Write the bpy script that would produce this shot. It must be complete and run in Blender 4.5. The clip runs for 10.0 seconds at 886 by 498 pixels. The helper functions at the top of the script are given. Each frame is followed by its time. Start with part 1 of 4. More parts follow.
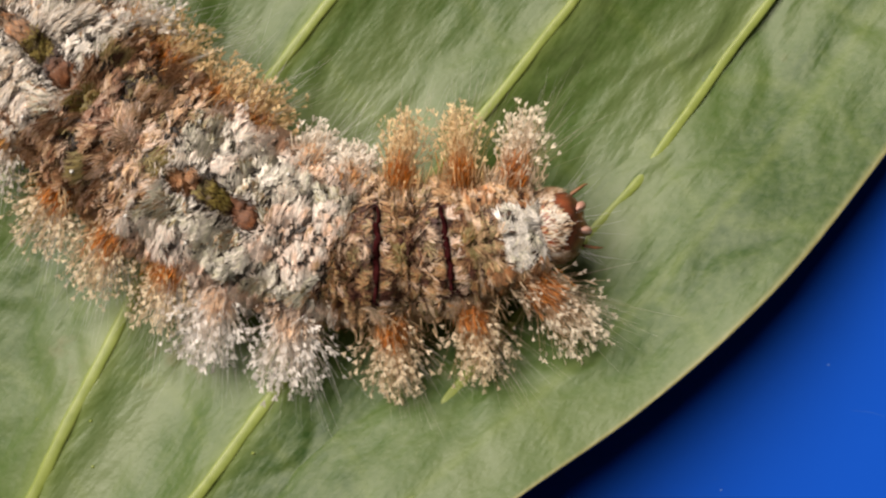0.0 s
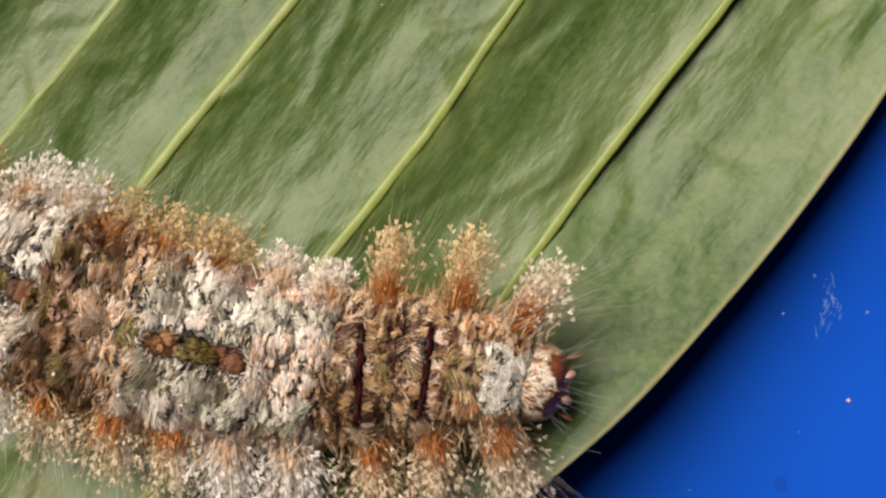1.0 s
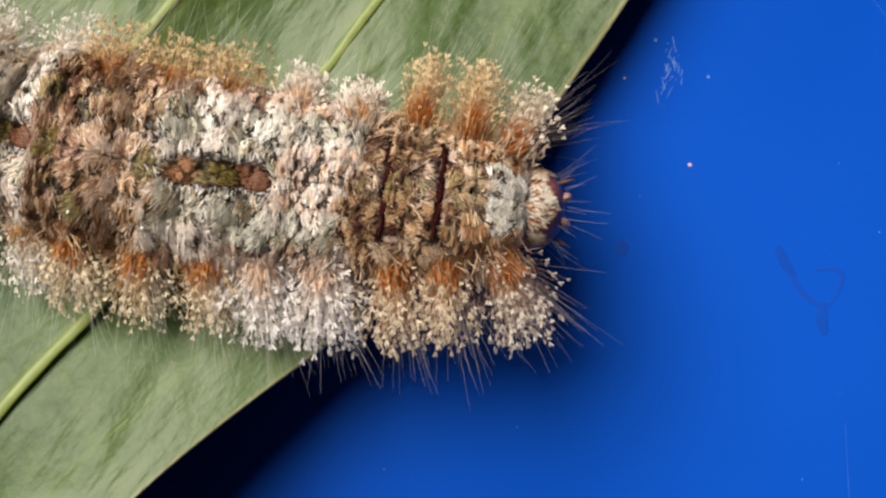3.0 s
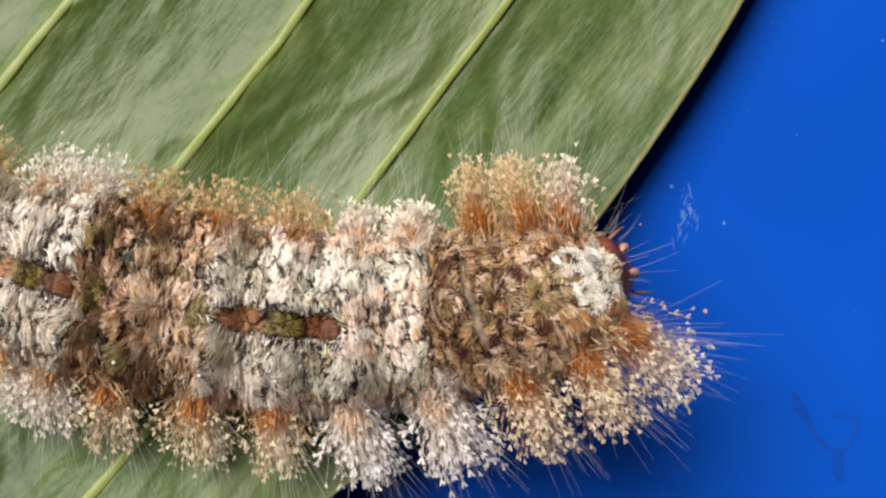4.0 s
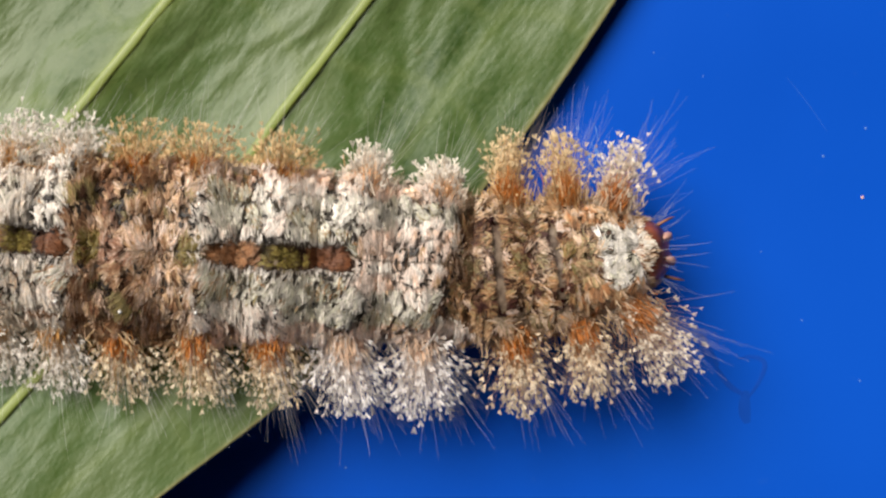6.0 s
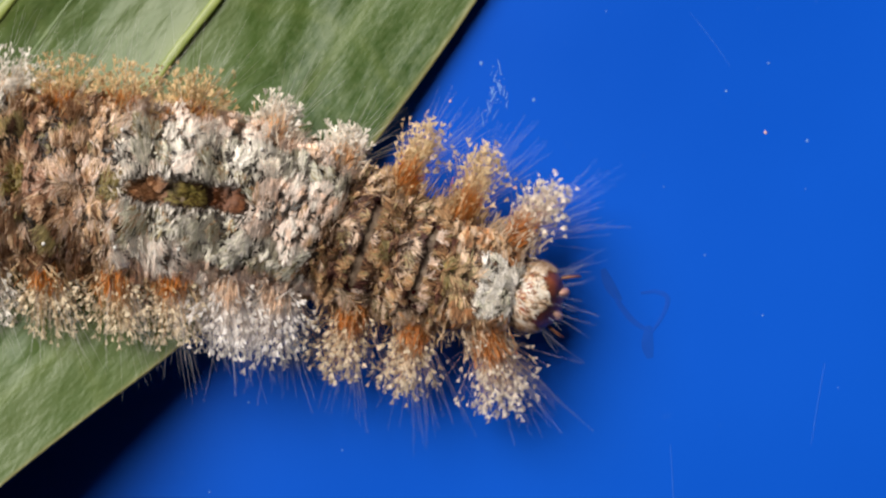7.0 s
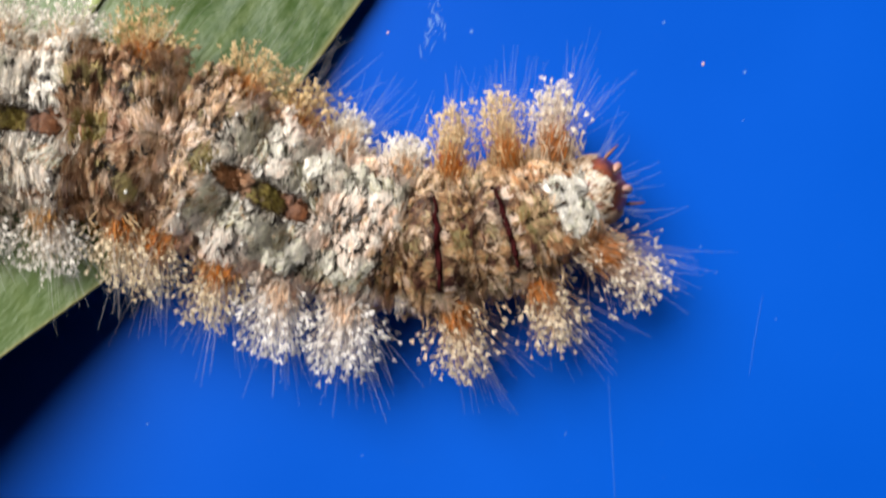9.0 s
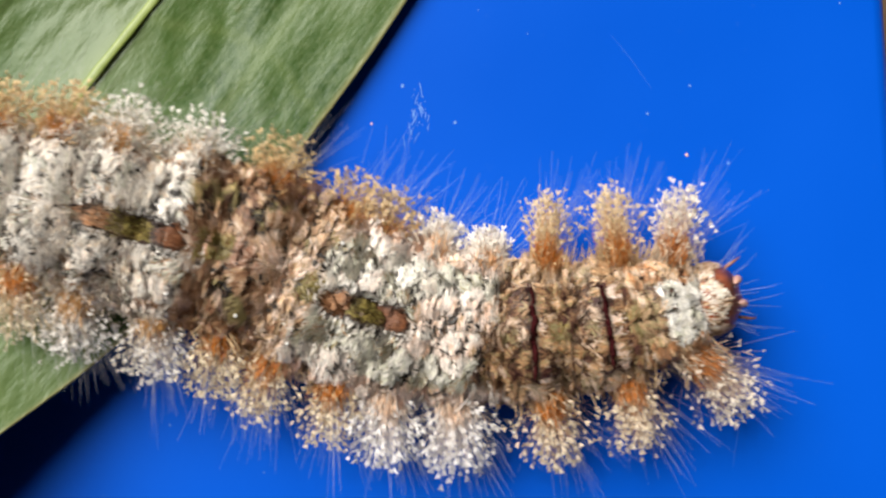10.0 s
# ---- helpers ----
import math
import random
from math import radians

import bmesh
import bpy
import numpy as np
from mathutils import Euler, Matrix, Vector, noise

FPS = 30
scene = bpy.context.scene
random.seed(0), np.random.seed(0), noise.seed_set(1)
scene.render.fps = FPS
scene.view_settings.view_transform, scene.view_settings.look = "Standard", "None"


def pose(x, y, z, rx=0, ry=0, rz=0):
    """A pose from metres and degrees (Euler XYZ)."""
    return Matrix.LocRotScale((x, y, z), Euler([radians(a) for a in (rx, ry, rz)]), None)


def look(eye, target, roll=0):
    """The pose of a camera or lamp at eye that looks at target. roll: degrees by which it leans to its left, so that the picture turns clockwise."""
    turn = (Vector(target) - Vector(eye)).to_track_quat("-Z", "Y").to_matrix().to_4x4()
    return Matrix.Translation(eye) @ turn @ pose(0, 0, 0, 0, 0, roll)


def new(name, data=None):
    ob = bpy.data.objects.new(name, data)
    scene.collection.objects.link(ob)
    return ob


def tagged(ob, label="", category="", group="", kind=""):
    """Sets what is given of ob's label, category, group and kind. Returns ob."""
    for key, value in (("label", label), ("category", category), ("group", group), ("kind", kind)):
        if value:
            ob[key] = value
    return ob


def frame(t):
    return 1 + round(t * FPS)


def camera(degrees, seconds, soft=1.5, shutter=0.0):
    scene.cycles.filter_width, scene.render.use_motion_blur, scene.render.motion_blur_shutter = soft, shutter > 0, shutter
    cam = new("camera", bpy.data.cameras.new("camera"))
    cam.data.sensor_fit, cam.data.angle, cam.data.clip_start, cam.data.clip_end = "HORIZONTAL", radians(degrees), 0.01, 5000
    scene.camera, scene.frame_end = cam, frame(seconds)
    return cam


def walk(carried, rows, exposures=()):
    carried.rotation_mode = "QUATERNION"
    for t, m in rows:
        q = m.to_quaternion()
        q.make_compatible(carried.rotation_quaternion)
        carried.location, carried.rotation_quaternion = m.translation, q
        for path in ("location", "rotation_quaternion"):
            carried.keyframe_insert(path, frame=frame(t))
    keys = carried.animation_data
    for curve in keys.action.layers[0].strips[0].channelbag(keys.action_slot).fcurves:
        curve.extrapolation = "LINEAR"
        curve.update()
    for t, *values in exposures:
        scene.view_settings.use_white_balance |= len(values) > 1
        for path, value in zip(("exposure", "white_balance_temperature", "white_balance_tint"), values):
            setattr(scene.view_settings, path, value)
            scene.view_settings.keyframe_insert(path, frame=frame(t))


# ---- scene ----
# ---------------------------------------------------------------- camera
cam = camera(40, 10.0, soft=2.3, shutter=0.4)
walk(cam, [
    (0, pose(-0.03915, -0.00506, 0.09)),
    (0.3, pose(-0.03618, -0.00351, 0.09)),
    (0.5, pose(-0.03414, -0.00079, 0.09)),
    (0.8, pose(-0.03104, 0.00372, 0.09)),
    (1.0, pose(-0.02887, 0.00418, 0.09)),
    (1.1, pose(-0.02837, 0.00234, 0.09)),
    (1.2, pose(-0.02829, -0.00125, 0.09)),
    (1.3, pose(-0.02808, -0.00568, 0.09)),
    (1.5, pose(-0.02758, -0.00894, 0.09)),
    (2.0, pose(-0.01960, -0.01195, 0.09)),
    (2.2, pose(-0.01985, -0.01316, 0.09)),
    (3.3, pose(-0.01563, -0.01324, 0.09)),
    (3.5, pose(-0.01504, -0.01107, 0.09)),
    (4, pose(-0.01830, -0.00242, 0.09)),
    (4.5, pose(-0.01759, -0.00171, 0.09)),
    (5, pose(-0.01362, -0.00226, 0.09)),
    (5.2, pose(-0.01362, -0.00226, 0.09)),
    (6.3, pose(-0.00928, -0.00857, 0.09)),
    (6.5, pose(-0.00748, -0.00928, 0.09)),
    (7, pose(-0.00422, -0.01153, 0.09)),
    (7.5, pose(-0.00606, -0.01525, 0.09)),
    (8, pose(-0.00389, -0.02110, 0.09)),
    (8.5, pose(-0.00004, -0.02402, 0.09)),
    (8.8, pose(-0.00054, -0.01997, 0.09)),
    (9, pose(0.00038, -0.01659, 0.09)),
    (9.5, pose(0.00230, -0.01178, 0.09)),
    (10, pose(0.00159, -0.00986, 0.09)),
], exposures=[(0.0, 0.04, 7050, 14), (3.5, 0.08, 6600, 10), (7.0, 0.10, 6550, 11), (9.0, 0.34, 6350, 8), (10.0, 0.40, 6300, 8)])

# ---------------------------------------------------------------- light
world = bpy.data.worlds.new("sky")
scene.world = world
world.use_nodes = True
wn = world.node_tree
sky = wn.nodes.new("ShaderNodeTexSky")
sky.sky_type, sky.sun_disc = "NISHITA", False
sky.sun_elevation, sky.sun_rotation = radians(46), radians(-44)
sky.air_density, sky.dust_density, sky.ozone_density = 0.4, 4.0, 0.3
wn.links.new(sky.outputs[0], wn.nodes["Background"].inputs[0])
wn.nodes["Background"].inputs[1].default_value = 0.011

sun_data = bpy.data.lights.new("sun", "SUN")
sun_data.energy, sun_data.angle, sun_data.color = 5.5, radians(45), (1.0, 0.955, 0.89)
sun = new("sun", sun_data)
sun.matrix_world = look((-0.355, 0.365, 0.575), (0, 0, 0))

MM = 0.001


# ---------------------------------------------------------------- materials
class Nodes:
    """A small helper for node materials."""

    def __init__(self, name):
        self.mat = bpy.data.materials.new(name)
        self.mat.use_nodes = True
        self.tree = self.mat.node_tree
        self.bsdf = self.tree.nodes["Principled BSDF"]
        self.out = self.tree.nodes["Material Output"]

    def add(self, kind, **values):
        n = self.tree.nodes.new(kind)
        for key, value in values.items():
            n.inputs[key.replace("_", " ")].default_value = value
        return n

    def link(self, a, b):
        self.tree.links.new(a, b)

    def coords(self):
        return self.add("ShaderNodeTexCoord").outputs["Object"]

    def noise(self, scale, detail=3.0, rough=0.5, vector=None):
        n = self.add("ShaderNodeTexNoise", Scale=scale, Detail=detail, Roughness=rough)
        self.link(vector if vector is not None else self.coords(), n.inputs["Vector"])
        return n.outputs["Fac"]

    def ramp(self, fac, *stops):
        n = self.add("ShaderNodeValToRGB")
        while len(n.color_ramp.elements) < len(stops):
            n.color_ramp.elements.new(0.5)
        for e, (at, col) in zip(n.color_ramp.elements, stops):
            e.position, e.color = at, (*col, 1)
        self.link(fac, n.inputs["Fac"])
        return n.outputs["Color"]

    def mix(self, fac, a, b, kind="MIX"):
        n = self.tree.nodes.new("ShaderNodeMix")
        n.data_type, n.blend_type = "RGBA", kind
        for socket, value in ((n.inputs[0], fac), (n.inputs[6], a), (n.inputs[7], b)):
            if isinstance(value, (int, float)):
                socket.default_value = value
            elif isinstance(value, tuple):
                socket.default_value = (*value, 1)
            else:
                self.link(value, socket)
        return n.outputs[2]

    def bump(self, fac, strength, distance):
        n = self.add("ShaderNodeBump", Strength=strength, Distance=distance)
        self.link(fac, n.inputs["Height"])
        self.link(n.outputs[0], self.bsdf.inputs["Normal"])

    def base(self, colour, rough=0.5, **more):
        if isinstance(colour, tuple):
            self.bsdf.inputs["Base Color"].default_value = (*colour, 1)
        else:
            self.link(colour, self.bsdf.inputs["Base Color"])
        if isinstance(rough, float):
            self.bsdf.inputs["Roughness"].default_value = rough
        else:
            self.link(rough, self.bsdf.inputs["Roughness"])
        for key, value in more.items():
            self.bsdf.inputs[key.replace("_", " ")].default_value = value
        return self.mat

    def attribute(self, name):
        n = self.tree.nodes.new("ShaderNodeAttribute")
        n.attribute_name = name
        return n


def scale_material(name, rough=0.55, thin=0.25, sheer=0.0):
    """Hair and scales: each blade has a tint of its own; thin ones let light through."""
    n = Nodes(name)
    tint = n.attribute("tint").outputs["Color"]
    grain = n.noise(2600, 2)
    col = n.mix(0.35, tint, n.mix(1.0, tint, n.ramp(grain, (0.3, (0.45, 0.45, 0.45)), (0.7, (1.0, 1.0, 1.0))), "MULTIPLY"))
    n.base(col, rough, Specular_IOR_Level=0.35)
    trans = n.add("ShaderNodeBsdfTranslucent")
    n.link(tint, trans.inputs["Color"])
    mixer = n.add("ShaderNodeMixShader", Fac=thin)
    n.link(n.bsdf.outputs[0], mixer.inputs[1])
    n.link(trans.outputs[0], mixer.inputs[2])
    last = mixer
    if sheer:
        clear = n.add("ShaderNodeBsdfTransparent")
        last = n.add("ShaderNodeMixShader", Fac=sheer)
        n.link(mixer.outputs[0], last.inputs[1])
        n.link(clear.outputs[0], last.inputs[2])
    n.link(last.outputs[0], n.out.inputs[0])
    return n.mat


def skin_material():
    n = Nodes("caterpillar_skin")
    f = n.noise(900, 4, 0.6)
    col = n.mix(0.5, n.attribute("tint").outputs["Color"], n.ramp(f, (0.35, (0.09, 0.05, 0.03)), (0.65, (0.40, 0.30, 0.20))))
    n.bump(f, 0.6, 0.0002)
    return n.base(col, 0.6)


def leaf_material():
    n = Nodes("leaf_underside")
    co = n.coords()
    turn = n.add("ShaderNodeMapping")
    turn.inputs["Rotation"].default_value = (0, 0, radians(36.9))
    n.link(co, turn.inputs["Vector"])
    stretch = n.add("ShaderNodeMapping")
    stretch.inputs["Scale"].default_value = (1.0, 0.28, 1.0)
    n.link(turn.outputs[0], stretch.inputs["Vector"])
    long = stretch.outputs[0]
    blotch = n.noise(120, 4, 0.55, long)
    fine = n.noise(1500, 3, 0.6)
    green = n.ramp(blotch, (0.34, (0.022, 0.060, 0.006)), (0.50, (0.058, 0.110, 0.018)), (0.66, (0.118, 0.166, 0.058)))
    green = n.mix(n.ramp(fine, (0.35, (0, 0, 0)), (0.7, (0.5, 0.5, 0.5))), green, (0.12, 0.166, 0.058))
    rust = n.ramp(n.noise(75, 5, 0.65), (0.66, (0, 0, 0)), (0.74, (0.35, 0.35, 0.35)))
    green = n.mix(rust, green, (0.22, 0.13, 0.06))
    vein = n.attribute("vein").outputs["Fac"]
    green = n.mix(vein, green, (0.175, 0.23, 0.055))
    rim = n.attribute("rim").outputs["Fac"]
    green = n.mix(rim, green, (0.30, 0.28, 0.12))
    web = n.add("ShaderNodeTexVoronoi", Scale=420.0)
    web.feature = "DISTANCE_TO_EDGE"
    n.link(long, web.inputs["Vector"])
    crease = n.noise(260, 4, 0.6, long)
    pucker = n.noise(620, 4, 0.6, long)
    relief = n.mix(0.88, n.ramp(web.outputs["Distance"], (0.0, (1, 1, 1)), (0.12, (0, 0, 0))), n.ramp(fine, (0.2, (0, 0, 0)), (0.8, (1, 1, 1))))
    n.bump(n.mix(0.12, n.mix(0.93, relief, crease), pucker), 0.7, 0.0007)
    n.base(green, n.ramp(blotch, (0.3, (0.52, 0.52, 0.52)), (0.7, (0.42, 0.42, 0.42))), Specular_IOR_Level=0.42)
    trans = n.add("ShaderNodeBsdfTranslucent")
    n.link(green, trans.inputs["Color"])
    mixer = n.add("ShaderNodeMixShader", Fac=0.12)
    n.link(n.bsdf.outputs[0], mixer.inputs[1])
    n.link(trans.outputs[0], mixer.inputs[2])
    n.link(mixer.outputs[0], n.out.inputs[0])
    return n.mat


def board_material():
    n = Nodes("blue_plastic")
    soft = n.noise(28, 3, 0.5)
    fine = n.noise(700, 3, 0.6)
    col = n.ramp(soft, (0.3, (0.0015, 0.070, 0.48)), (0.7, (0.0022, 0.084, 0.55)))
    col = n.mix(n.ramp(fine, (0.68, (0, 0, 0)), (0.80, (0.10, 0.10, 0.10))), col, (0.06, 0.16, 0.50))
    n.bump(fine, 0.05, 0.0001)
    return n.base(col, n.ramp(soft, (0.3, (0.36, 0.36, 0.36)), (0.7, (0.46, 0.46, 0.46))), Specular_IOR_Level=0.15)


def wood_material():
    n = Nodes("brown_wood")
    m = n.add("ShaderNodeMapping")
    m.inputs["Scale"].default_value = (14, 1.2, 14)
    n.link(n.coords(), m.inputs["Vector"])
    f = n.noise(9, 5, 0.6, m.outputs[0])
    n.bump(f, 0.2, 0.0006)
    return n.base(n.ramp(f, (0.3, (0.16, 0.085, 0.04)), (0.7, (0.30, 0.19, 0.10))), 0.5)


def plain_material(name, dark, light, scale=600.0, rough=0.6, **more):
    n = Nodes(name)
    f = n.noise(scale, 3)
    n.bump(f, 0.2, 0.0001)
    return n.base(n.ramp(f, (0.3, dark), (0.7, light)), rough, **more)


M_SCALE = scale_material("body_scales", 0.5, 0.15)
M_TUFT = scale_material("tuft_bristles", 0.5, 0.30)
M_HAIR = scale_material("long_hair", 0.3, 0.45, 0.5)
M_SKIN = skin_material()
M_LEAF = leaf_material()
M_VEIN = plain_material("vein_yellow_green", (0.175, 0.225, 0.042), (0.235, 0.285, 0.066), 900, 0.45)
M_BOARD = board_material()
M_WOOD = wood_material()
M_FOLD = plain_material("maroon_velvet", (0.016, 0.003, 0.003), (0.050, 0.008, 0.009), 2500, 0.95, Specular_IOR_Level=0.05)
M_FACE = plain_material("red_brown_face", (0.035, 0.010, 0.007), (0.32, 0.085, 0.035), 900, 0.40)
M_PINK = plain_material("pale_pink_plate", (0.40, 0.20, 0.15), (0.55, 0.33, 0.26), 1500, 0.4)
M_BEAD = plain_material("white_bead", (0.60, 0.57, 0.53), (0.75, 0.73, 0.70), 900, 0.25)
M_HORN = plain_material("orange_antenna", (0.20, 0.075, 0.03), (0.34, 0.15, 0.07), 1500, 0.4)
M_DUST = plain_material("pale_dust", (0.04, 0.15, 0.51), (0.15, 0.27, 0.58), 3000, 0.7)
M_SCRATCH = plain_material("faint_scratch", (0.004, 0.080, 0.46), (0.012, 0.105, 0.52), 700, 0.5)
M_PINKDUST = plain_material("pinkish_crumb", (0.55, 0.30, 0.28), (0.70, 0.48, 0.42), 3000, 0.7)
M_STAIN = plain_material("dull_stain", (0.0022, 0.056, 0.37), (0.0028, 0.066, 0.43), 500, 0.42, Specular_IOR_Level=0.2)
M_BROWNMARK = plain_material("brown_smear", (0.003, 0.066, 0.445), (0.005, 0.060, 0.395), 500, 0.6, Specular_IOR_Level=0.1)


# ---------------------------------------------------------------- mesh helpers
def mesh_object(name, verts, faces, material, parent=None, tints=None, smooth=True, label=""):
    me = bpy.data.meshes.new(name)
    me.from_pydata(np.asarray(verts).tolist(), [], [tuple(f) for f in np.asarray(faces).tolist()] if isinstance(faces, np.ndarray) else faces)
    if tints is not None:
        a = me.color_attributes.new("tint", "FLOAT_COLOR", "POINT")
        rgba = np.ones((len(verts), 4), np.float32)
        rgba[:, :3] = tints
        a.data.foreach_set("color", rgba.ravel())
    me.materials.append(material)
    if smooth:
        me.polygons.foreach_set("use_smooth", np.ones(len(me.polygons), bool))
    ob = new(name, me)
    if parent is not None:
        ob.parent = parent
    if label:
        tagged(ob, label)
    return ob


def part(name, bm, material, parent, label="", smooth=True):
    me = bpy.data.meshes.new(name)
    bm.to_mesh(me)
    bm.free()
    me.materials.append(material)
    if smooth:
        me.polygons.foreach_set("use_smooth", np.ones(len(me.polygons), bool))
    ob = new(name, me)
    if parent is not None:
        ob.parent = parent
    if label:
        tagged(ob, label)
    return ob


def unit(v):
    return v / np.maximum(np.linalg.norm(v, axis=-1, keepdims=True), 1e-9)


def ribbons(root, way, droop, length, side, stations, widths, colours):
    """Many tapering blades at once. root, way, droop, side: n x 3; length: n; stations and widths: k; colours: n x k x 3."""
    n, k = len(root), len(stations)
    t = np.asarray(stations)[None, :, None]
    mid = root[:, None, :] + length[:, None, None] * (t * way[:, None, :] + t * t * droop[:, None, :])
    w = (np.asarray(widths)[None, :] if np.ndim(widths) == 1 else widths)[..., None] * 0.5
    a, b = mid - side[:, None, :] * w, mid + side[:, None, :] * w
    verts = np.stack([a, b], 2).reshape(n * k * 2, 3)
    cols = np.repeat(colours.reshape(n * k, 3), 2, 0)
    base = (np.arange(n) * k * 2)[:, None] + (np.arange(k - 1) * 2)[None, :]
    faces = np.stack([base, base + 1, base + 3, base + 2], -1).reshape(-1, 4)
    return verts, faces, cols


def gather(*sets):
    """Several sets of ribbons as one."""
    v, f, c, at = [], [], [], 0
    for a, b, d in sets:
        v.append(a), f.append(b + at), c.append(d)
        at += len(a)
    return np.concatenate(v), np.concatenate(f), np.concatenate(c)


def curve_through(points, n):
    """n points along a smooth curve through points."""
    p = np.asarray(points, float)
    s = np.arange(len(p))
    d = np.gradient(p, axis=0)
    q = np.linspace(0, len(p) - 1, n)
    i = np.minimum(q.astype(int), len(p) - 2)
    f = (q - i)[:, None]
    return (p[i] * (1 + 2 * f) * (1 - f) ** 2 + d[i] * f * (1 - f) ** 2
            + p[i + 1] * f * f * (3 - 2 * f) + d[i + 1] * f * f * (f - 1))


# ---------------------------------------------------------------- the setting
def slab(bm, x0, x1, y0, y1, z0, z1, bevel, lean=0.0):
    m = bmesh.ops.create_cube(bm, size=1.0)["verts"]
    for v in m:
        v.co = Vector(((x0 + x1) / 2 + v.co.x * (x1 - x0), (y0 + y1) / 2 + v.co.y * (y1 - y0), (z0 + z1) / 2 + v.co.z * (z1 - z0)))
        if v.co.x > (x0 + x1) / 2:
            v.co.x += lean * v.co.y
    bmesh.ops.bevel(bm, geom=list({e for v in m for e in v.link_edges}), offset=bevel, segments=3, affect="EDGES", profile=0.5)


def build_setting():
    bm = bmesh.new()
    slab(bm, -0.36, 0.20, -0.24, 0.22, -0.030, -0.0045, 0.003)
    top = part("tabletop", bm, M_WOOD, None)
    tagged(top, "brown wooden tabletop under the blue board", "tabletop", kind="structure")

    board = tagged(new("board"), "smooth blue plastic board with scratches and dust", "board")
    board.location = (0, 0, -0.0042)
    bm = bmesh.new()
    slab(bm, -0.26, 0.0350, -0.16, 0.14, 0.0, 0.0042, 0.0012, -0.063)
    part("panel", bm, M_BOARD, board)
    return board


def build_marks(board):
    """Dust, scratches and smears on the board, in millimetres."""
    r = random.Random(5)

    def blob(name, x, y, w, h, material, turn=0.0, lift=0.03, label=""):
        bm = bmesh.new()
        ring = []
        for i in range(10):
            a = i * math.tau / 10
            k = r.uniform(0.7, 1.15)
            px, py = w * k * math.cos(a) / 2, h * k * math.sin(a) / 2
            ring.append(bm.verts.new((px * MM, py * MM, 0)))
        top = bm.verts.new((0, 0, lift * MM))
        for i in range(10):
            bm.faces.new((ring[i], ring[(i + 1) % 10], top))
        ob = part(name, bm, material, board, label)
        ob.matrix_basis = pose(x * MM, y * MM, 0.00421, 0, 0, turn)

    def scratch(points, width, material, name="scratch", label=""):
        c = curve_through([(x * MM, y * MM, 0) for x, y in points], 24)
        d = unit(np.gradient(c, axis=0))
        n = np.stack([-d[:, 1], d[:, 0], np.zeros(len(c))], 1)
        w = width * MM / 2 * (0.4 + 0.6 * np.sin(np.linspace(0.15, math.pi - 0.15, len(c))))[:, None]
        up = np.array([0, 0, 0.012 * MM])
        v = np.concatenate([c - n * w, c + up, c + n * w])
        k = len(c)
        f = [(i, i + 1, k + i + 1, k + i) for i in range(k - 1)] + [(k + i, k + i + 1, 2 * k + i + 1, 2 * k + i) for i in range(k - 1)]
        ob = mesh_object(name, v, f, material, board, label=label)
        ob.location.z = 0.00421

    for _ in range(16):
        x, y = r.gauss(-0.35, 0.42), r.gauss(0, 0.85)
        a = r.uniform(-0.5, 0.5) + math.pi / 2
        ln = r.uniform(0.3, 1.1)
        scratch([(x - math.cos(a) * ln / 2, y - math.sin(a) * ln / 2), (x + r.gauss(0, 0.05), y), (x + math.cos(a) * ln / 2, y + math.sin(a) * ln / 2)], r.uniform(0.05, 0.11), M_DUST)
    for _ in range(34):
        blob("dust_speck", r.gauss(-0.35, 0.45), r.gauss(0, 0.85), r.uniform(0.06, 0.17), r.uniform(0.06, 0.15), M_DUST)
    blob("dust_speck", -1.4, 2.2, 0.28, 0.3, M_DUST)
    blob("dust_speck", 2.5, -0.5, 0.32, 0.28, M_DUST)
    blob("dust_speck", -3.7, -0.6, 0.2, 0.2, M_PINKDUST)
    blob("crumb", 19.6, -2.9, 0.25, 0.27, M_PINKDUST, 20, 0.10)
    blob("dust_speck", 22.7, -3.5, 0.22, 0.24, M_DUST)
    blob("dust_speck", 1.1, -7.0, 0.36, 0.3, M_PINKDUST)
    blob("stain", -3.9, -13.2, 1.2, 1.5, M_STAIN)
    for _ in range(26):
        blob("dust_speck", r.uniform(-30, 32), r.uniform(-32, 16), r.uniform(0.08, 0.2), r.uniform(0.08, 0.2), M_DUST)
    for x, y, dx, dy, w in ((-3.0, -35.5, 0.5, -1.2, 0.16), (12.6, -26, 0.7, -13, 0.07), (-25, -39, 6, 1.0, 0.16), (-9, -17, 3, -0.6, 0.05), (14, 6, 3, -4, 0.05), (24, -20, -1, -6, 0.05)):
        scratch([(x, y), (x + dx * 0.5, y + dy * 0.5 + 0.15), (x + dx, y + dy)], w, M_SCRATCH)
    scratch([(8.3, -14.6), (8.9, -15.7), (9.9, -16.9), (11.2, -17.7)], 0.42, M_BROWNMARK, "smear", "faint dark smear")
    scratch([(10.4, -14.8), (11.6, -14.7), (12.4, -15.2), (12.0, -16.5), (11.2, -17.7)], 0.36, M_BROWNMARK, "smear", "faint dark smear")
    scratch([(11.0, -17.2), (10.9, -18.6), (11.1, -19.6)], 0.9, M_STAIN, "smear", "faint dark smear")
    scratch([(7.6, -13.0), (8.1, -14.2), (8.9, -15.4)], 0.8, M_STAIN, "smear", "faint dark smear")


